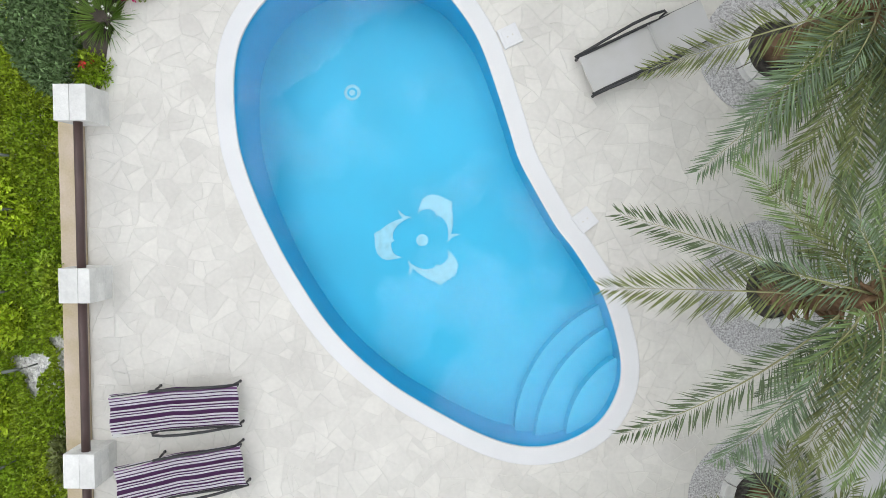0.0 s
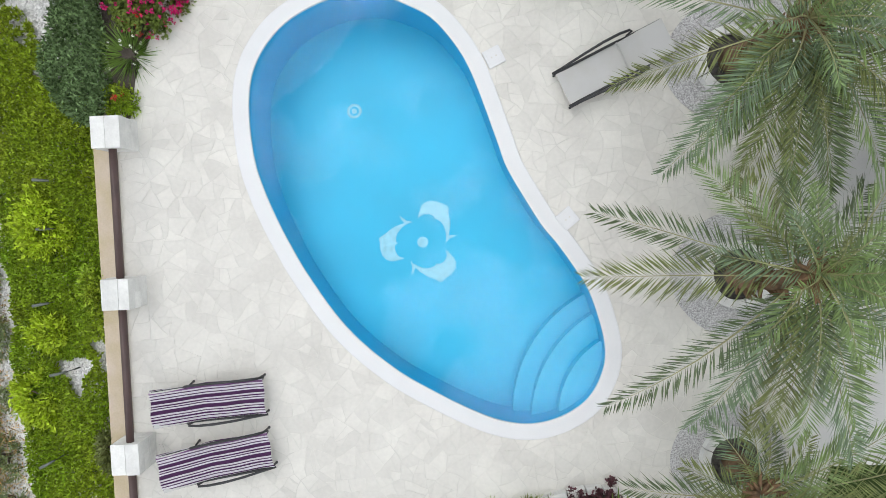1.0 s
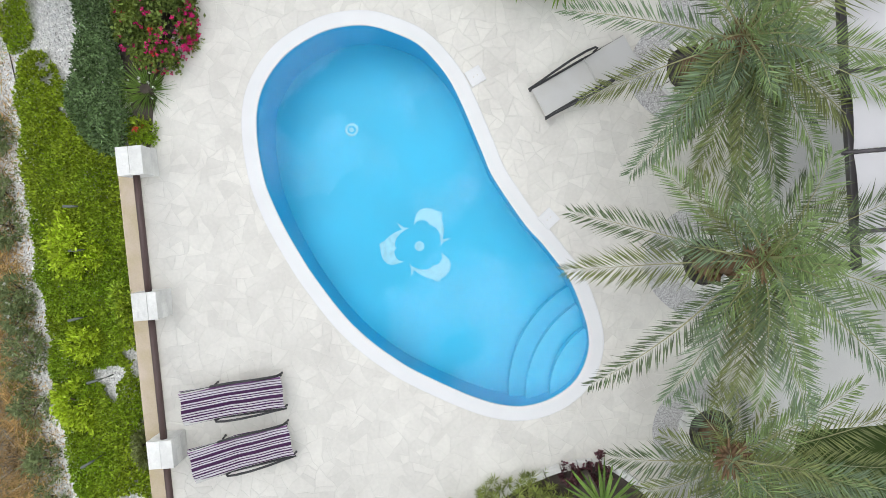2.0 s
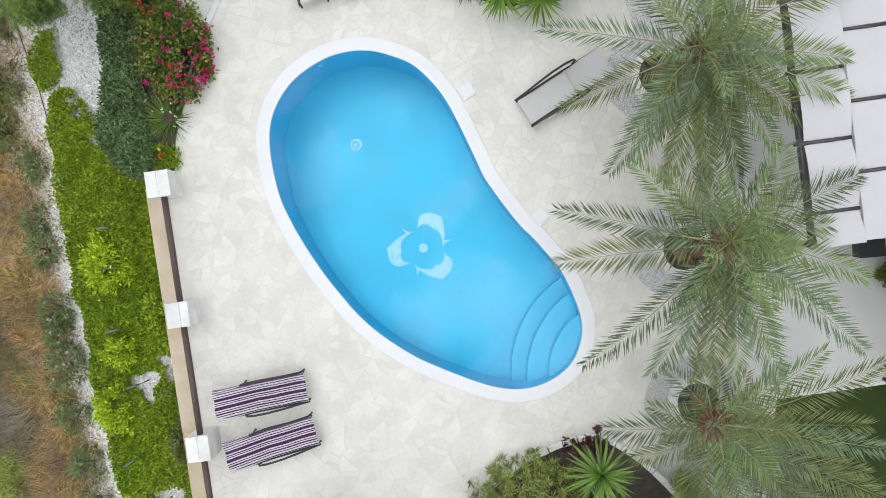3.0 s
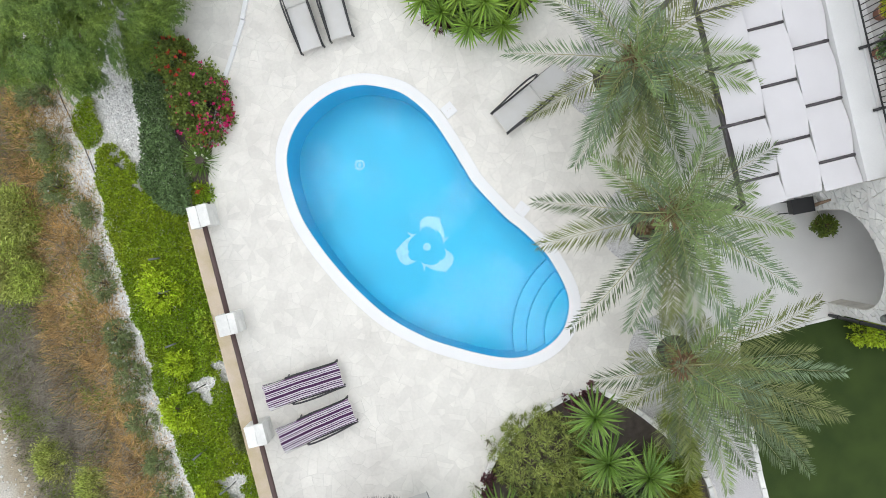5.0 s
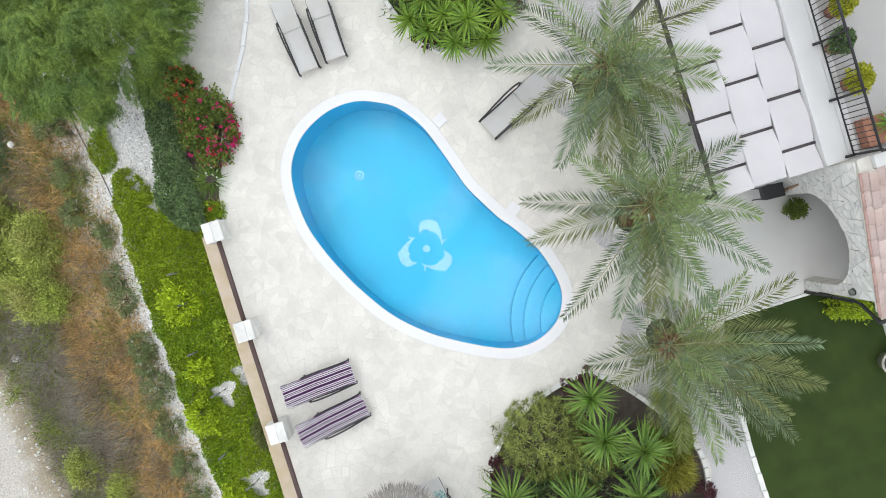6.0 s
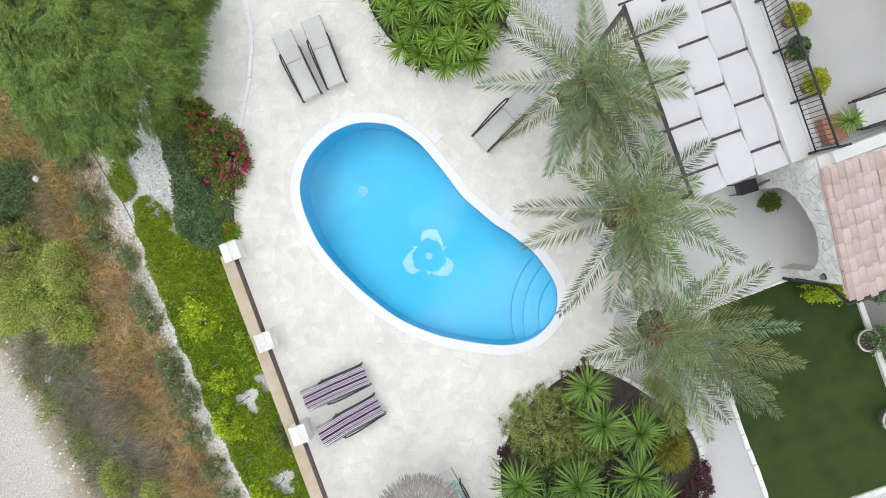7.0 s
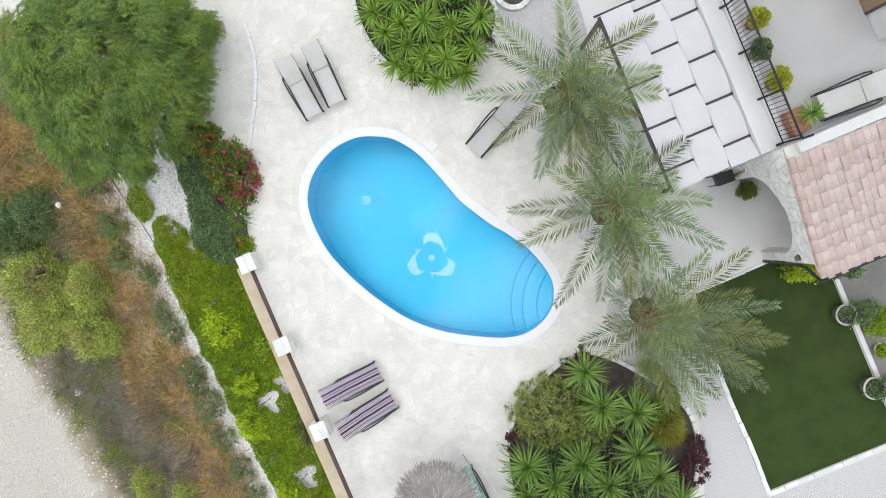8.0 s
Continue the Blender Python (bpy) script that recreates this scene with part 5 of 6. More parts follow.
for k, (x, y, r) in enumerate(((-7.25, 0.20, 0.72), (-7.35, -1.75, 0.42), (-7.45, -5.3, 0.45), (-7.6, -2.95, 0.58), (-6.55, -6.9, 0.5))):
    z = float(ground_z(x, y))
    shrub("lime_shrub", "bright lime-green leafy shrub among the ground cover", "shrub", (x, y, z + 0.08), (r, r, 0.42), int(5200 * r * r) + 300, 0.10, 0.045, M_LIME, 80 + k, 40, 0.12, 1, 0, 0.7, "lime shrubs", 3)
HEDGE = smooth_loop([(-6.35, 5.9), (-6.5, 4.2), (-6.85, 2.75), (-6.3, 1.95), (-5.75, 1.95), (-5.65, 3.0), (-5.6, 4.2), (-5.2, 5.4), (-5.2, 6.4), (-6.2, 6.6)], 5)
mat_of_leaves("hedge", "dense grey-green clipped hedge beside the garden wall", HEDGE, 3000, 0.62, 0.085, 0.040, M_HEDGE, 73, (), 0.9, "hedge", 0.07)
mat_of_leaves("hedge", "dense grey-green hedge sides", HEDGE, 1000, 0.38, 0.11, 0.045, M_HEDGE, 74, (), 0.6, "hedge", 0.1)
bed("bed_soil", "dark soil under the bougainvillea", smooth_loop([(-5.6, 5.9), (-5.7, 3.4), (-5.4, 1.9), (-5.25, 2.35), (-5.10, 3.2), (-4.6, 4.2), (-4.75, 5.0)], 4), 0.03)
bg = shrub("bougainvillea", "bougainvillea with magenta flowers spilling onto the paving", "bougainvillea", (-4.95, 4.25, -0.1), (0.72, 0.95, 0.75), 9500, 0.08, 0.06, M_BOUG, 90, 70, 0.11, 1, 0, 0.8)
blossoms(bg, 130, (0.76, 1.0, 0.82), 0.043, M_PINK, 91, "magenta_flower", side=(0.85, -0.55, 0.5))
blossoms(bg, 14, (0.74, 0.97, 0.78), 0.045, M_RED, 92, "red_flower", side=(-0.3, -0.3, 0.5))
rb = shrub("bougainvillea", "dark bougainvillea with deep red flowers beside the hedge", "bougainvillea", (-5.25, 5.35, -0.1), (0.5, 0.62, 0.7), 5000, 0.08, 0.06, M_BOUG, 190, 40, 0.12, 1, 0, 0.8)
blossoms(rb, 40, (0.52, 0.64, 0.76), 0.05, M_RED, 191, "red_flower")
ag = thing("agapanthus", "clump of arching grassy leaves with small white flowers", "agapanthus", (-5.32, 2.98, -0.15))
g9 = np.random.default_rng(93)
az = g9.uniform(0, 2 * np.pi, 420)
el = np.radians(g9.uniform(5, 65, 420))
way = np.stack([np.cos(az) * np.cos(el), np.sin(az) * np.cos(el), np.sin(el)], 1)
hung("leaves", leaf_mesh("leaves", way * 0.04, way, np.stack([-np.sin(az), np.cos(az), 0 * az], 1), g9.uniform(0.40, 0.70, 420), 0.016, 0.2), M_YUCCA, ag)
blossoms(ag, 16, (0.36, 0.36, 0.55), 0.028, M_PETAL, 94, "white_flower")
rf = shrub("flowering_shrub", "low green shrub with one red flower spike by the pillar", "shrub", (-5.45, 2.2, -0.15), (0.36, 0.34, 0.32), 1500, 0.07, 0.035, M_COVER, 95, 24, 0.15)
blossoms(rf, 7, (0.10, 0.12, 0.42), 0.05, M_RED, 96, "red_flower")
shrub("yellow_shrub", "yellow-green tuft beside a wall pillar", "shrub", (-6.08, -3.75, -0.35), (0.26, 0.4, 0.5), 1300, 0.08, 0.04, M_FROND_DRY, 97, 24, 0.15)
shrub("yellow_shrub", "yellow-green tuft beside a wall pillar", "shrub", (-6.15, -0.95, -0.4), (0.28, 0.4, 0.5), 1300, 0.08, 0.04, M_COVER, 98, 24, 0.15)

# ---- gravel strip: small shrubs, hose, spotlights ----
for k, (x, y, r) in enumerate(((-9.13, 2.65, 0.32), (-9.1, 0.7, 0.34), (-9.2, 1.42, 0.26), (-8.95, -2.0, 0.42), (-8.85, -4.28, 0.42), (-9.7, 3.45, 0.4), (-8.95, -3.06, 0.34), (-9.0, -0.65, 0.36), (-9.75, 6.0, 0.4), (-9.3, 6.0, 0.3), (-9.55, 4.56, 0.42), (-8.8, -5.1, 0.36), (-9.05, -1.2, 0.3), (-8.7, -6.3, 0.45), (-8.6, -7.5, 0.45))):
    z = float(ground_z(x, y))
    s = shrub("oleander_shrub", "sparse grey-green shrub on the pale gravel", "shrub", (x, y, z), (r * 1.1, r * 1.1, 0.5), int(2300 * r), 0.13, 0.030, M_GARIGUE, 110 + k, 18, 0.16, 1, 0, 0.7, "shrubs on the gravel", 5)
    if k in (5, 7, 12, 3):
        blossoms(s, 9, (r, r, 0.5), 0.035, M_PETAL, 140 + k, "white_flower")


def pebbles(name, label, loop, n, small, large, material, seed):
    """Loose pebbles strewn over the ground within a plan outline: squashed eight-sided stones, each turned its own way."""
    g = np.random.default_rng(seed)
    q = g.uniform(loop.min(0), loop.max(0), (n * 3, 2))
    q = q[inside(loop, q)][:n]
    n = len(q)
    r = small + (large - small) * g.uniform(0, 1, n) ** 2.5
    z = ground_z(q[:, 0], q[:, 1]) + r * 0.15
    a = g.uniform(0, 2 * np.pi, n)
    long, short = r * g.uniform(0.9, 1.4, n), r * g.uniform(0.65, 1.0, n)
    corner = np.array([(1, 0, 0), (0, 1, 0), (-1, 0, 0), (0, -1, 0), (0, 0, 0.6), (0, 0, -0.5)])
    x, y = corner[:, 0][None] * long[:, None], corner[:, 1][None] * short[:, None]
    v = np.stack([q[:, :1] + x * np.cos(a)[:, None] - y * np.sin(a)[:, None], q[:, 1:] + x * np.sin(a)[:, None] + y * np.cos(a)[:, None], z[:, None] + corner[:, 2][None] * r[:, None]], -1)
    v += g.normal(0, 0.12, v.shape) * r[:, None, None]
    face = np.array([(0, 1, 4), (1, 2, 4), (2, 3, 4), (3, 0, 4), (1, 0, 5), (2, 1, 5), (3, 2, 5), (0, 3, 5)])
    me = bpy.data.meshes.new(name)
    me.from_pydata(v.reshape(-1, 3).tolist(), [], (np.arange(n)[:, None, None] * 6 + face[None]).reshape(-1, 3).tolist())
    return tagged(hung(name, me, material), label, "pebbles", kind="stuff")


STRIP = np.array([(-6.3, 6.6), (-6.4, 4.6), (-6.7, 2.6), (-7.2, 2.2), (-8.2, 2.0), (-8.3, -1.0), (-7.9, -5.0), (-7.5, -9.0), (-9.2, -9.0), (-9.5, -3.0), (-9.6, 0.0), (-9.8, 3.5), (-10.0, 7.0)])
pebbles("pebbles", "pale loose pebbles on the gravel strip", STRIP, 15000, 0.016, 0.050, M_PEBBLE, 310)
for hx, hy, r in HOLES[:3]:
    pebbles("pebbles", "pale loose pebbles in a bare patch", np.array(circle(hx, hy, r * 1.3, 16)), 420, 0.015, 0.045, M_PEBBLE, int(312 + abs(hx * 10)))
hose = thing("garden_hose", "thin black irrigation hose lying on the gravel", "hose")
hp = [(-9.2, 6.9), (-9.0, 6.0), (-8.9, 5.44), (-8.7, 4.4), (-8.5, 3.5), (-8.48, 2.2), (-8.46, 0.95), (-8.38, 0.1), (-8.28, -0.7), (-8.33, -1.8), (-8.3, -2.8), (-8.15, -3.9), (-8.07, -4.9), (-7.95, -6.2), (-7.8, -8.0)]
bar("hose", [(x + 0.03 * math.sin(9 * y), y, float(ground_z(x, y)) + 0.03) for x, y in hp], 0.011, M_IRON, hose, "", 6)
for k, (x, y, a) in enumerate(((-6.85, -2.42, 190), (-7.15, -1.2, 188), (-7.0, 0.95, 175), (-7.2, -4.0, 205), (-6.95, 0.1, 178), (-6.7, -5.0, 200))):
    sp = thing("garden_spotlight", "small grey garden spotlight on a thin stake", "spotlight", (x, y, float(ground_z(x, y))), a, "garden spotlights")
    bar("stake", [(0, 0, -0.05), (0.02, 0, 0.16), (0.10, 0, 0.34)], 0.014, M_GREYMETAL, sp, "", 6)
    head = bar("lamp_head", [(0.08, 0, 0.33), (0.20, 0, 0.37), (0.34, 0, 0.40)], [0.02, 0.026, 0.028], M_GREYMETAL, sp, "", 8)
    bar("lens", [(0.335, 0, 0.399), (0.345, 0, 0.401)], 0.022, M_IRON, head, "", 8)

# ---- big feathery tree ----
def tree():
    g = np.random.default_rng(200)
    tx, ty = -6.60, 7.75
    tz = float(ground_z(tx, ty))
    tr = thing("tree", "broad pepper-like tree with feathery drooping green foliage", "tree", (tx, ty, tz))
    bar("trunk", [(0, 0, -0.2), (0.1, 0.05, 0.7), (0.05, 0.1, 1.4)], [0.22, 0.16, 0.13], M_BARK, tr, "", 10)
    for k in range(9):
        a = k * 0.7 + g.uniform(-0.2, 0.2)
        r = g.uniform(1.2, 2.2)
        bar("limb", [(0.05, 0.1, 1.3), (r * 0.45 * math.cos(a), r * 0.45 * math.sin(a), 2.0), (r * math.cos(a), r * math.sin(a), 2.5 + g.uniform(-0.4, 0.3))], [0.09, 0.05, 0.02], M_BARK, tr, "", 6)
    # plumes over a low dome: each a sheaf of sprays that flow one way, with shade between, above a lower layer
    plumes = []
    for count, gap, sink in ((115, 0.42, 0.0), (150, 0.34, 0.75)):
        mine, tries = [], 0
        while len(mine) < count and tries < 9000:
            tries += 1
            r0, a0 = math.sqrt(g.uniform()), g.uniform(0, 2 * np.pi)
            edge = 1 + 0.07 * math.sin(3 * a0 + 1) + 0.05 * math.sin(7 * a0) + 0.03 * math.sin(13 * a0)
            c = np.array([2.72 * r0 * math.cos(a0) * edge, 2.58 * r0 * math.sin(a0) * edge, 1.75 * math.sqrt(1 - r0 * r0 * 0.96) + g.uniform(-0.5, 0.5) - sink * (1 - 0.6 * r0)])
            if all(np.hypot(*(c - o)[:2]) > gap for o in mine):
                mine.append(c)
        plumes += mine
    start, tip = [], []
    for c in plumes:
        m = int(g.uniform(46, 76))
        flow = unit(np.array([0.50, -0.42, 0.0]) + 0.8 * c * [1, 1, 0] / 2.6 + 0.40 * g.normal(size=3) * [1, 1, 0])
        across = np.array([-flow[1], flow[0], 0.0])
        fan = g.normal(0, 1, (m, 1))
        start.append(c - flow * 0.22 + across * fan * 0.12 + flow * g.uniform(-0.18, 0.20, (m, 1)) + [0, 0, 1] * g.uniform(-0.20, 0.12, (m, 1)))
        tip.append(unit(flow + across * fan * 0.42 + [0, 0, 0.28] + 0.16 * g.normal(size=(m, 3))))
    start, tip = np.concatenate(start), np.concatenate(tip)
    # each spray is a drooping twig with leaflets in two ranks along it
    k = 30
    u = np.linspace(0.04, 1, k)
    L = g.uniform(0.22, 0.44, len(start))
    pts = start[:, None] + tip[:, None] * (u[:, None] * L[:, None, None]) + np.array([0, 0, -0.22]) * (u ** 2)[:, None]
    across = unit(np.cross(tip, [0, 0, 1.0]))[:, None] * np.where(np.arange(k) % 2, 1.0, -1.0)[:, None]
    way = unit(tip[:, None] * 1.0 + across * 0.8 + 0.35 * g.normal(size=(len(start), k, 3)) + np.array([0, 0, -0.12]))
    pts, way = pts.reshape(-1, 3), way.reshape(-1, 3)
    side = unit(np.cross(way, [0, 0, 1.0]) + 0.5 * g.normal(size=way.shape))
    pts[:, 2] += 1.75
    hung("crown", leaf_mesh("crown", pts, way, side, g.uniform(0.045, 0.085, len(pts)), 0.020, 0.15), M_TREE, tr)
    return tr


tree()

# ---- wild scrub on the lower slope ----
def scrub(name, label, loop, n, leaf, width, material, seed, lean=0.9, base=0.0, tuft=0.16, tufts=260):
    g = np.random.default_rng(seed)
    lo, hi = loop.min(0), loop.max(0)
    c = g.uniform(lo, hi, (tufts * 3, 2))
    c = c[inside(loop, c)][:tufts]
    pick = g.integers(0, len(c), n)
    off = g.normal(0, tuft, (n, 2))
    q = c[pick] + off
    h = g.uniform(0.0, 1.0, len(c))[pick]
    z = ground_z(q[:, 0], q[:, 1]) + base * h
    grow = np.column_stack([off / tuft * 0.5, np.full(n, lean)])
    me = strewn(name, np.column_stack([q, z]), grow, leaf, width, g, 0.8, 0.1)
    return tagged(hung(name, me, material), label, "scrub", kind="stuff")


BROWN = np.array([(-9.6, 4.0), (-9.55, 1.5), (-9.3, -0.5), (-9.35, -3.0), (-9.2, -7.5), (-11.0, -7.5), (-11.6, -3.0), (-12.0, 0.0), (-11.3, 2.4), (-11.4, 4.5), (-13.5, 7.5), (-14.0, 12.0), (-10.2, 12.0), (-10.0, 7.0)])
GREY = np.array([(-10.4, -2.0), (-10.6, -7.5), (-14.0, -7.5), (-14.2, -4.0), (-14.9, -1.2), (-15.4, 1.2), (-12.2, 1.6), (-11.4, -0.4)])
GREEN = np.array([(-9.9, 7.2), (-10.1, 3.4), (-12.0, 2.0), (-15.6, 2.0), (-16.2, 8.0), (-16.5, 12.0), (-12.0, 12.0)])
scrub("dry_scrub", "tangled tawny dry grass on the slope", BROWN, 52000, 0.34, 0.015, M_DRY, 301, 0.15, 0.34, 0.22, 330)
scrub("grey_scrub", "grey leafless twiggy scrub beside the dirt road", GREY, 22000, 0.42, 0.014, M_TWIG, 302, 0.15, 0.3, 0.24, 230)
scrub("twiggy_scrub", "pale bare twigs standing in the dry grass", BROWN, 6500, 0.5, 0.014, M_TWIG, 306, 0.12, 0.4, 0.22, 90)
scrub("mixed_scrub", "olive and brown weeds on the slope", GREEN, 20000, 0.20, 0.032, M_OLIVE, 303, 0.6, 0.1, 0.22, 200)
scrub("mixed_scrub", "olive weeds among grey twigs", GREY, 17000, 0.15, 0.030, M_OLIVE, 304, 0.5, 0.25, 0.2, 120)
scrub("mixed_scrub", "olive weeds among dry grass", BROWN, 17000, 0.15, 0.030, M_OLIVE, 305, 0.5, 0.25, 0.2, 120)
LITTER = np.array([(-8.35, 6.6), (-8.55, 3.5), (-8.5, 0.5), (-8.4, -2.5), (-8.1, -5.0), (-7.8, -7.5), (-9.3, -7.5), (-9.5, -3.0), (-9.5, 0.0), (-9.7, 3.5), (-9.8, 6.6)])
scrub("dry_litter", "dry leaf litter and bits of twig on the pale gravel", LITTER, 9000, 0.10, 0.018, M_DRY, 307, 0.05, 0.0, 0.22, 260)
scrub("dry_litter", "straggling dry stalks at the gravel edge", LITTER - [0.55, 0], 5500, 0.30, 0.016, M_DRY, 308, 0.2, 0.15, 0.18, 140)
scrub("small_weeds", "small green weeds growing through the gravel", LITTER, 2600, 0.08, 0.018, M_OLIVE, 309, 0.4, 0.03, 0.10, 60)
for k, (x, y, r, h) in enumerate(((-13.2, 3.0, 1.25, 1.4), (-12.1, 1.9, 0.95, 1.3), (-13.5, 4.4, 1.0, 1.3), (-11.5, 1.35, 0.6, 0.9), (-11.3, 3.1, 0.9, 1.5), (-14.3, 2.6, 0.9, 1.0), (-12.2, 6.2, 0.9, 1.0), (-13.6, 6.0, 0.9, 1.2), (-12.9, -3.9, 0.7, 0.6), (-11.2, -4.9, 0.8, 0.7), (-10.4, -6.2, 0.6, 0.6))):
    z = float(ground_z(x, y))
    shrub("wild_bush", "wild olive-green bush on the dry slope", "bush", (x, y, z), (r, r, h), int(9500 * r), 0.11, 0.030, M_WILD if k not in (6, 7) else M_HEDGE, 320 + k, 60, 0.15, 1, 0.1, 0.7, "wild bushes", 5)
for k, (x, y, r) in enumerate(((-14.45, 0.05, 0.17), (-11.2, 6.0, 0.10), (-10.3, 8.0, 0.10), (-13.9, -0.9, 0.10))):
    bm = bmesh.new()
    bmesh.ops.create_icosphere(bm, subdivisions=2, radius=r)
    for v in bm.verts:
        v.co *= 1 + 0.22 * noise.noise(v.co * 9 + Vector((k, 0, 0)))
        v.co.z *= 0.7
    st = part("rock", bm, M_WALLSTONE)
    st.location = (x, y, float(ground_z(x, y)) + (r * 0.4 if k in (0, 3) else 0.55))
    tagged(st, "pale grey rock lying in the scrub", "rock", "loose rocks")
# loose stones of the road verge
g5 = np.random.default_rng(350)
bm = bmesh.new()
for _ in range(420):
    y = g5.uniform(-7, 7)
    x = -15.0 - 0.12 * y - abs(g5.normal(0, 0.9))
    r = g5.uniform(0.015, 0.06)
    bmesh.ops.create_icosphere(bm, subdivisions=1, radius=r, matrix=Matrix.Translation((x, y, float(ground_z(x, y)) + r * 0.2)))
tagged(part("road_stones", bm, M_WALLSTONE), "scattered small stones on the dirt road", "stones", kind="stuff")

# ---- thatched parasol and patterned lounger ----
ps = thing("parasol", "round parasol thatched with grey weathered palm straw", "parasol", (-2.88, -6.45, 0))
bar("pole", [(0, 0, 0), (0, 0, 2.4)], 0.035, M_WOOD, ps)
part("base_plate", lathe(bmesh.new(), [(0.0, 0.08), (0.25, 0.08), (0.28, 0.0)], 20), M_MORTAR, ps)
part("cone", lathe(bmesh.new(), [(0.02, 2.46), (0.5, 2.27), (1.02, 2.02), (1.0, 1.99), (0.02, 2.40)], 32), M_THATCH, ps)
g6 = np.random.default_rng(360)
n6 = 6500
rr, a6 = np.sqrt(g6.uniform(0.0, 1.0, n6)), g6.uniform(0, 2 * np.pi, n6)
out6 = np.stack([np.cos(a6), np.sin(a6), 0 * a6], 1)
b6 = out6 * (rr * 0.95)[:, None] + np.stack([0 * rr, 0 * rr, 2.48 - 0.46 * rr], 1)
w6 = unit(out6 + [0, 0, -0.42] + 0.10 * g6.normal(size=(n6, 3)))
hung("thatch", leaf_mesh("thatch", b6, w6, np.stack([-np.sin(a6), np.cos(a6), 0 * a6], 1), g6.uniform(0.15, 0.34, n6), 0.022, 0.3), M_THATCH, ps, "layered straw thatch")
lounger((-2.12, -6.95, 0), 95, label="dark-framed lounger with a patterned cushion under the parasol", group="patterned lounger", back=0.25)
cu = tagged(part("cushion", box(bmesh.new(), (-0.9, -0.27, 0.30), (0.85, 0.27, 0.36), 0.03), M_CUSHION), "teal and white leaf-patterned cushion on a lounger", "cushion")
cu.matrix_basis = pose(-2.12, -6.93, 0, 0, 0, 95) @ pose(0, 0, 0.03, 0, -4, 0)


# ---- pots and small things by the house ----
def pot(at, r, h, material, label, plant=None, group=""):
    pt = thing("plant_pot", label, "plant pot", at, 0, group)
    body = part("body", lathe(bmesh.new(), [(0.0, 0.0), (r * 0.72, 0.0), (r * 0.95, h * 0.85), (r * 1.06, h * 0.86), (r * 1.06, h), (r * 0.9, h), (r * 0.88, h * 0.85), (0.0, h * 0.84)], 22), material, pt, "", True)
    part("soil", lathe(bmesh.new(), [(0.0, h * 0.9), (r * 0.86, h * 0.88)], 22), M_SOIL, body)
    return pt


for k, (x, y, m, lab) in enumerate(((9.22, 1.94, M_POTBUSH, "round yellow-green potted bush by the railing"), (9.02, 1.22, M_HEDGE, "dark green potted bush by the railing"), (9.12, 0.40, M_POTBUSH, "round yellow-green potted bush by the railing"), (9.2, 2.9, M_HEDGE, "dark green potted bush by the railing"))):
    pot((x - 0.08, y - 0.04, 3.096), 0.17, 0.30, M_POT, "square-shouldered terracotta pot by the railing", group="terrace pots")
    shrub("potted_bush", lab, "bush", (x, y, 3.36), (0.25, 0.25, 0.34) if m is M_POTBUSH else (0.2, 0.22, 0.28), 3200, 0.07, 0.035, m, 400 + k, 50, 0.12, 1, 0, 0.7, "terrace bushes", 3)
block_pl = thing("terrace_planter", "terracotta trough planter in the terrace corner", "planter", (9.22, -0.72, 3.096))
block("trough", (-0.24, -0.30, 0), (0.22, 0.30, 0.32), M_POT, block_pl, 0.03)
yp = thing("yucca", "small spiky grass palm in a terrace planter", "yucca", (9.45, -0.66, 3.43))
sword_rosette(yp, (0, 0, 0.22), 3, 56, 5, 0.0, 0.7)
bar("trunk", [(0, 0, -0.05), (0, 0, 0.22)], 0.05, M_BARK, yp)
for k, (x, y, r, h) in enumerate(((9.86, -6.56, 0.30, 0.42), (9.8, -8.85, 0.32, 0.42), (10.45, -7.9, 0.16, 0.25))):
    pot((x, y, 0.0), r, h, M_CREAM, "round cream glazed pot beside the turf", group="cream pots")
    shrub("potted_shrub", "bushy green shrub spilling from a cream pot", "shrub", (x + 0.3 * (k < 2), y - 0.05, h * 0.8), (0.5, 0.3, 0.4) if k < 2 else (0.16, 0.16, 0.2), 2200 if k < 2 else 500, 0.07, 0.04, (M_HEDGE, M_HEDGE, M_COVER)[k], 420 + k, 40, 0.14, 1, 0, 0.7, "shrubs beside the turf", 3)
shrub("potted_shrub", "green shrub spreading beside the turf", "shrub", (10.7, -7.15, 0.0), (0.5, 0.4, 0.55), 2600, 0.07, 0.04, M_COVER, 430, 40, 0.14)
shrub("yellow_bush", "yellow-green bush under the roof corner", "bush", (9.05, -4.85, 0.0), (0.3, 0.26, 1.35), 2200, 0.08, 0.04, M_LIME, 431, 40, 0.14)
shrub("green_bush", "dark green bush below the porch eave", "bush", (10.05, -5.2, 0.0), (0.3, 0.22, 1.3), 1600, 0.09, 0.045, M_HEDGE, 432, 30, 0.16)
edging("lawn_edging", [(10.12, -4.7), (10.12, -10.7)], 0.14, 0.10, "smooth white kerb beside the turf", 2.0)
tagged(part("side_path", filled([[(10.19, -10.8), (13.0, -10.8), (13.0, -4.7), (10.19, -4.7)]], 0.012, 0.05), M_PATH), "pale concrete path beside the house, darkened for roof shade", "path", kind="structure")
pot((8.62, -2.15, 0.0), 0.15, 0.24, M_POT, "terracotta pot on the patio under the arch")
shrub("potted_shrub", "small flowering shrub in a patio pot", "shrub", (8.62, -2.15, 0.22), (0.25, 0.24, 0.30), 1300, 0.07, 0.04, M_BOUG, 440, 30, 0.15)
bq = thing("barbecue", "black box-shaped barbecue on legs beside the stone wall", "barbecue", (8.02, -1.52, 0), -3)
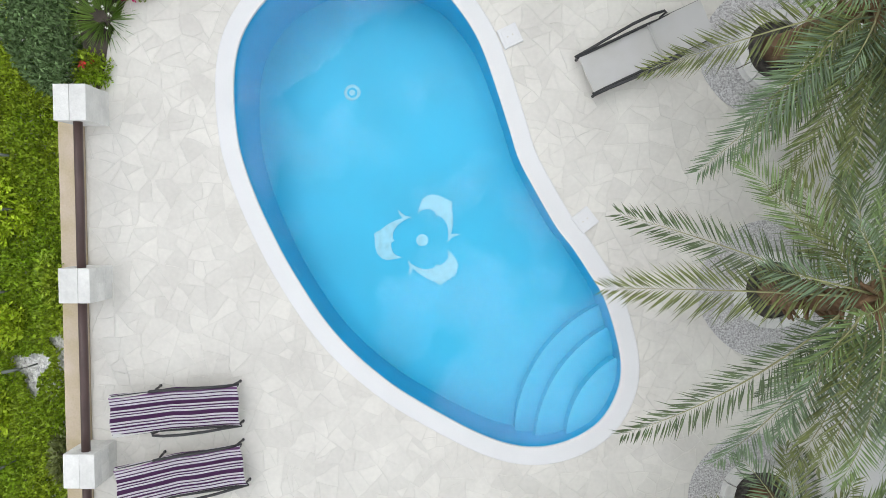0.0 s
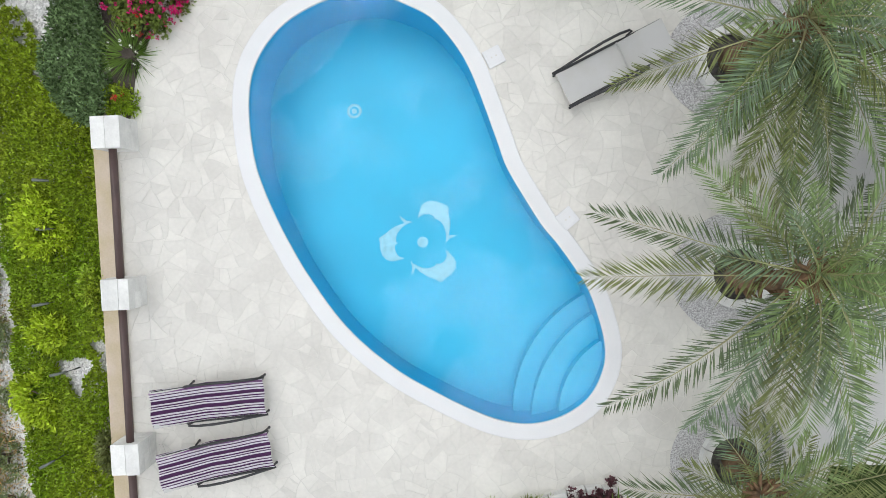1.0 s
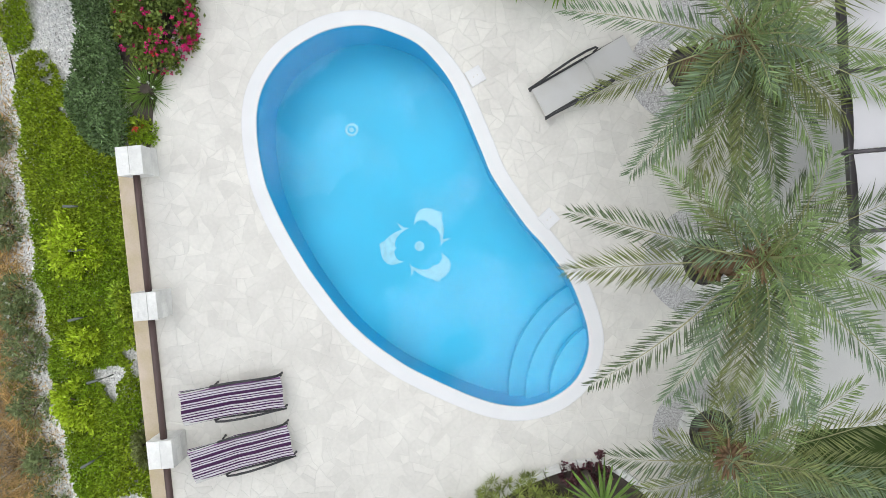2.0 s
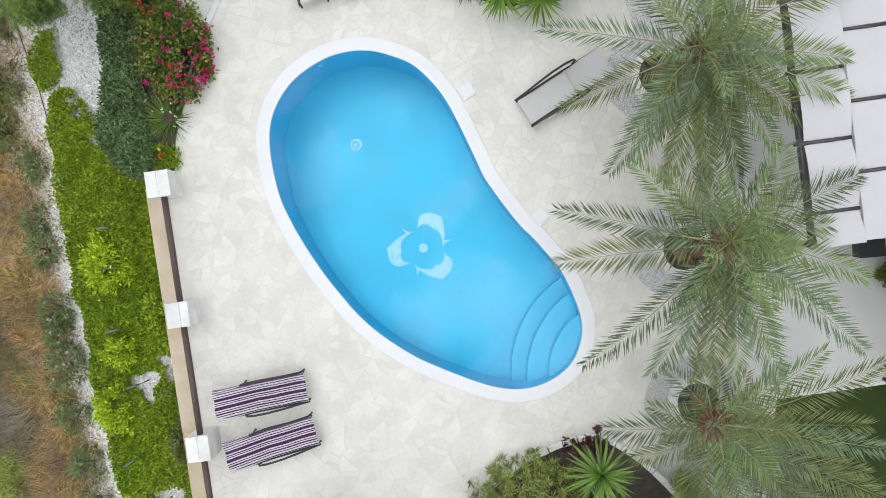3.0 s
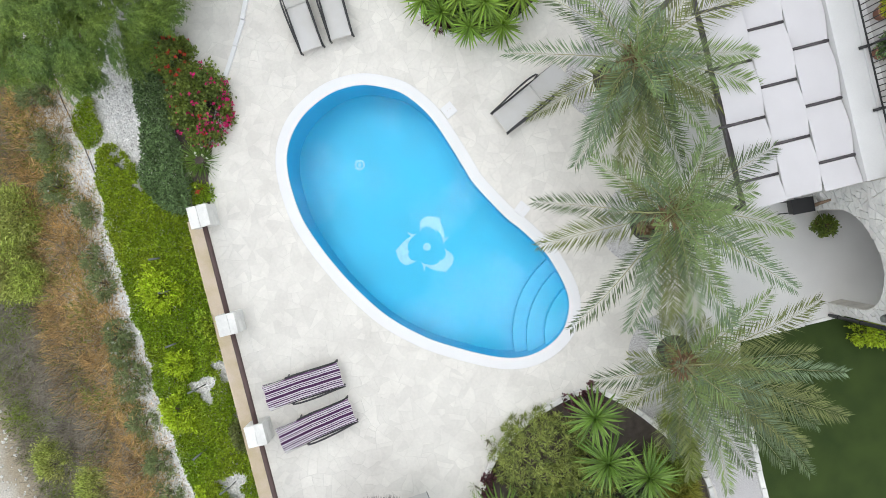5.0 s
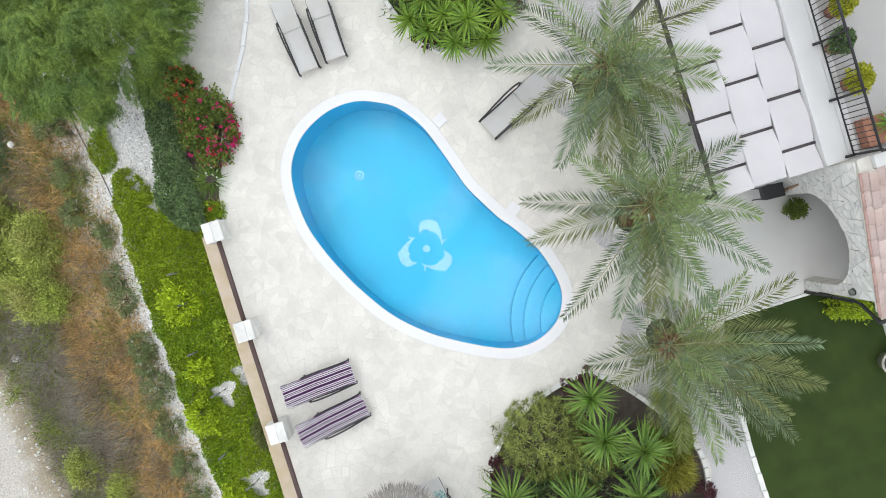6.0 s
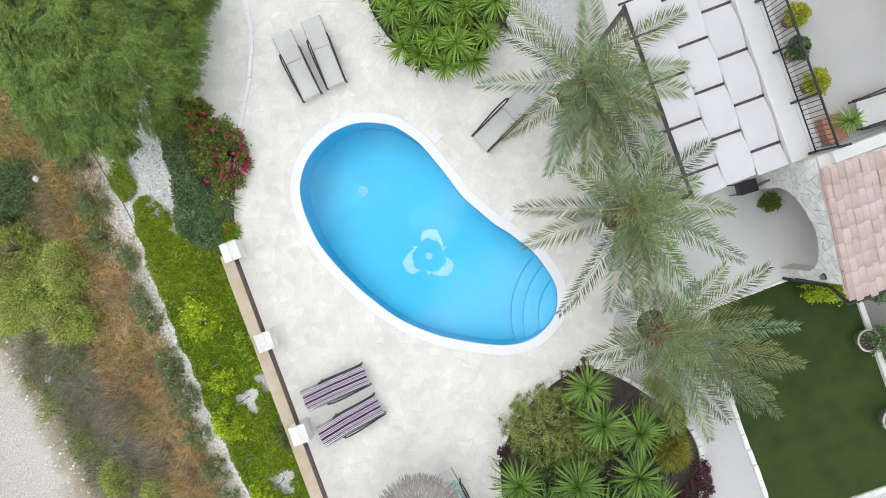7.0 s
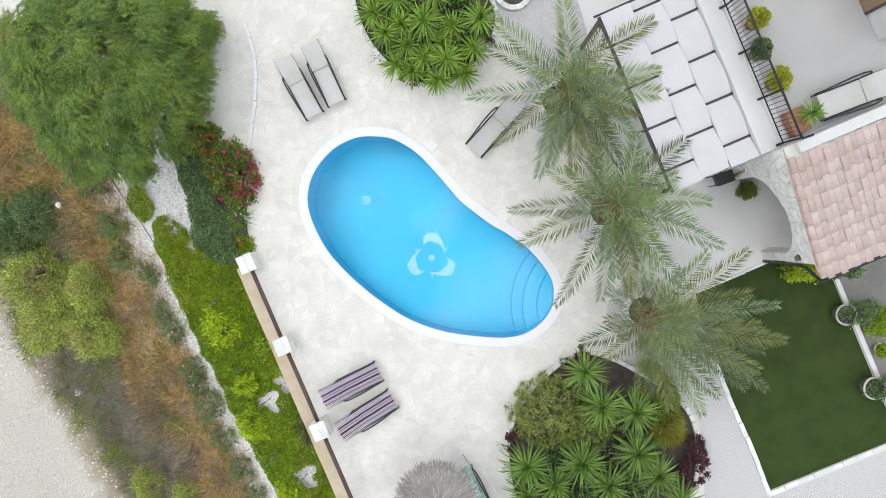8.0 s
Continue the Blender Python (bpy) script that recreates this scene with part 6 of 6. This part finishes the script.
block("firebox", (-0.24, -0.16, 0.56), (0.24, 0.16, 0.80), M_IRON, bq, 0.015)
block("lid_plate", (-0.25, -0.17, 0.80), (0.25, 0.17, 0.825), M_IRON, bq, 0.008)
for x in (-0.2, 0.2):
    for y in (-0.13, 0.13):
        bar("leg", [(x, y, 0.57), (x * 1.1, y * 1.1, 0.0)], 0.014, M_IRON, bq)
lg9 = thing("driftwood", "weathered wooden branch leaning on the stone wall", "branch", (0, 0, 0))
bar("branch", [(8.30, -1.70, 0.0), (8.38, -1.58, 0.7), (8.44, -1.50, 1.25)], [0.05, 0.04, 0.025], M_WOOD, lg9)


# ---- flagstones: irregular pieces with recessed joints ----
def clip(poly, p, n):
    """The part of a convex outline on the side of the line through p that n points away from."""
    out = []
    for a, b in zip(poly, poly[1:] + poly[:1]):
        da, db = (a[0] - p[0]) * n[0] + (a[1] - p[1]) * n[1], (b[0] - p[0]) * n[0] + (b[1] - p[1]) * n[1]
        if da <= 0:
            out.append(a)
        if da * db < 0:
            t = da / (da - db)
            out.append((a[0] + (b[0] - a[0]) * t, a[1] + (b[1] - a[1]) * t))
    return out


def broken(poly, g, joint=0.0045, least=0.035, most=0.12, wander=0.45):
    """A slab split by slanting breaks until the pieces are of a size that is laid by hand."""
    p = np.array(poly)
    x, y = p[:, 0], p[:, 1]
    area = abs(np.sum(x * np.roll(y, -1) - np.roll(x, -1) * y)) / 2
    if area < g.uniform(least, most):
        return [poly]
    c = p.mean(0)
    w, v = np.linalg.eigh(np.cov((p - c).T))
    n = v[:, 1] + v[:, 0] * g.normal(0, wander)
    n = n / np.linalg.norm(n)
    at = c + n * g.normal(0, 0.05)
    out = []
    for sgn in (1, -1):
        half = clip(poly, at - n * sgn * joint, n * sgn)
        if len(half) >= 3:
            out += broken(half, g, joint, least, most, wander)
    return out


def flagstones():
    g = np.random.default_rng(500)
    pitch = 0.66
    xs, ys = np.arange(-7.3, 7.0, pitch), np.arange(-11.5, 10.5, pitch)
    gx, gy = np.meshgrid(xs, ys, indexing="ij")
    seeds = np.stack([gx + g.uniform(-0.46, 0.46, gx.shape) * pitch, gy + g.uniform(-0.46, 0.46, gx.shape) * pitch], -1)
    keep = g.uniform(size=gx.shape) > 0.12
    mid = offset_loop(POOL, COPING_W * 0.6)
    nxt, prv = np.roll(mid, -1, 0), np.roll(mid, 1, 0)
    tang = unit(nxt - prv)
    area = np.sum(mid[:, 0] * nxt[:, 1] - nxt[:, 0] * mid[:, 1])
    outward = np.stack([tang[:, 1], -tang[:, 0]], 1) * (1 if area > 0 else -1)
    edge = np.array(DECK_EDGE)
    cells = []
    nx, ny = gx.shape
    for i in range(2, nx - 2):
        for j in range(2, ny - 2):
            if not keep[i, j]:
                continue
            s = seeds[i, j]
            poly = [(s[0] - 1, s[1] - 1), (s[0] + 1, s[1] - 1), (s[0] + 1, s[1] + 1), (s[0] - 1, s[1] + 1)]
            for di in (-2, -1, 0, 1, 2):
                for dj in (-2, -1, 0, 1, 2):
                    if (di or dj) and keep[i + di, j + dj]:
                        o = seeds[i + di, j + dj]
                        n = o - s
                        d = math.hypot(*n)
                        poly = clip(poly, (s + o) / 2 - n / d * 0.0045, n / d)
            poly = clip(clip(poly, (5.54, 0), (1, 0)), (-5.58, 0), (-1, 0))
            if len(poly) < 3:
                continue
            c = np.mean(poly, 0)
            near = int(np.argmin(np.linalg.norm(mid - c, axis=1)))
            if (c - mid[near]) @ outward[near] < -0.3:
                continue
            poly = clip(poly, mid[near], -outward[near])
            if len(poly) < 3:
                continue
            for piece in broken(poly, g):
                m = np.mean(piece, 0)
                if any(math.hypot(m[0] - a, m[1] - b) < r - 0.05 for a, b, r in RINGS) or inside(np.array(GRAVEL_W), m[None])[0] or inside(np.array(GRAVEL_N), m[None])[0] or not inside(edge, m[None])[0] or inside(BED_S, m[None])[0] or inside(BED_N, m[None])[0]:
                    continue
                cells.append((float(np.min(np.linalg.norm(COPING - m, axis=1))), piece))
    cells.sort(key=lambda q: q[0])

    def worn(poly):
        """The outline with uneven, hand-broken edges; neighbours bend alike, so the joints stay even."""
        out = []
        for a, b in zip(poly, poly[1:] + poly[:1]):
            n = max(1, round(math.hypot(b[0] - a[0], b[1] - a[1]) / 0.13))
            for k in range(n):
                x, y = a[0] + (b[0] - a[0]) * k / n, a[1] + (b[1] - a[1]) * k / n
                u, v = noise.noise(Vector((x * 5, y * 5, 0))), noise.noise(Vector((x * 5, y * 5, 9)))
                p, q = noise.noise(Vector((x * 14, y * 14, 3))), noise.noise(Vector((x * 14, y * 14, 6)))
                out.append((x + 0.045 * u + 0.012 * p, y + 0.045 * v + 0.012 * q))
        return out

    def stone(bm, poly, g):
        poly = worn(poly)
        c = np.mean(poly, 0)
        top, tilt = g.uniform(-0.002, 0.003), g.normal(0, 0.003, 2)
        p = np.array(poly)
        wear = np.array([c + (q - c) * (1 - 0.007 / max(0.05, np.linalg.norm(q - c))) for q in p])
        lo = [bm.verts.new((*q, -0.02)) for q in p]
        md = [bm.verts.new((*q, -0.003 + top)) for q in p]
        hi = [bm.verts.new((*q, top + float((q - c) @ tilt))) for q in wear]
        bm.faces.new(hi)
        n = len(p)
        for k in range(n):
            bm.faces.new((lo[k], lo[(k + 1) % n], md[(k + 1) % n], md[k]))
            bm.faces.new((md[k], md[(k + 1) % n], hi[(k + 1) % n], hi[k]))

    for far, poly in cells[:300]:
        bm = bmesh.new()
        stone(bm, poly, g)
        me = bpy.data.meshes.new("flagstone")
        bm.to_mesh(me)
        bm.free()
        hung("flagstone", me, M_STONE, deck)
    bm = bmesh.new()
    for far, poly in cells[300:]:
        stone(bm, poly, g)
    me = bpy.data.meshes.new("flagstones")
    bm.to_mesh(me)
    bm.free()
    tagged(hung("flagstones", me, M_STONE, deck), kind="stuff")


flagstones()


# ---- stone cladding of the arch wall ----
def cladding():
    """Rough pale stones fitted like crazy paving on the face of the arch wall."""
    g = np.random.default_rng(610)
    slab = [(-4.22, 0.02), (-1.19, 0.02), (-1.19, 3.66), (-4.22, 2.98)]
    for poly in broken(slab, g, 0.005, 0.022, 0.055, 0.32):
        m = np.mean(poly, 0)
        off = m - np.array([ARCH_C, 1.35])
        if off[1] > 0:
            d = off / np.linalg.norm(off * [1, 1 / 1.06])
            poly = clip(poly, np.array([ARCH_C, 1.35]) + d * (ARCH_R + 0.02), -off / np.linalg.norm(off))
        else:
            s = 1.0 if off[0] > 0 else -1.0
            poly = clip(poly, (ARCH_C + s * (ARCH_R + 0.02), 0), (-s, 0))
        if len(poly) < 3:
            continue
        c = np.mean(poly, 0)
        if np.ptp([q[0] for q in poly]) < 0.05 or np.ptp([q[1] for q in poly]) < 0.05:
            continue
        poly = [(q[0] + g.uniform(-0.008, 0.008), q[1] + g.uniform(-0.008, 0.008)) for q in poly]
        out = HX - 0.022 - g.uniform(0, 0.012)
        bm = bmesh.new()
        back = [bm.verts.new((HX + 0.01, *q)) for q in poly]
        front = [bm.verts.new((out, *(c + (np.array(q) - c) * 0.975))) for q in poly]
        bm.faces.new(front)
        for k in range(len(poly)):
            n = (k + 1) % len(poly)
            bm.faces.new((back[k], back[n], front[n], front[k]))
        part("stone", bm, M_WALLSTONE, ARCH)


cladding()
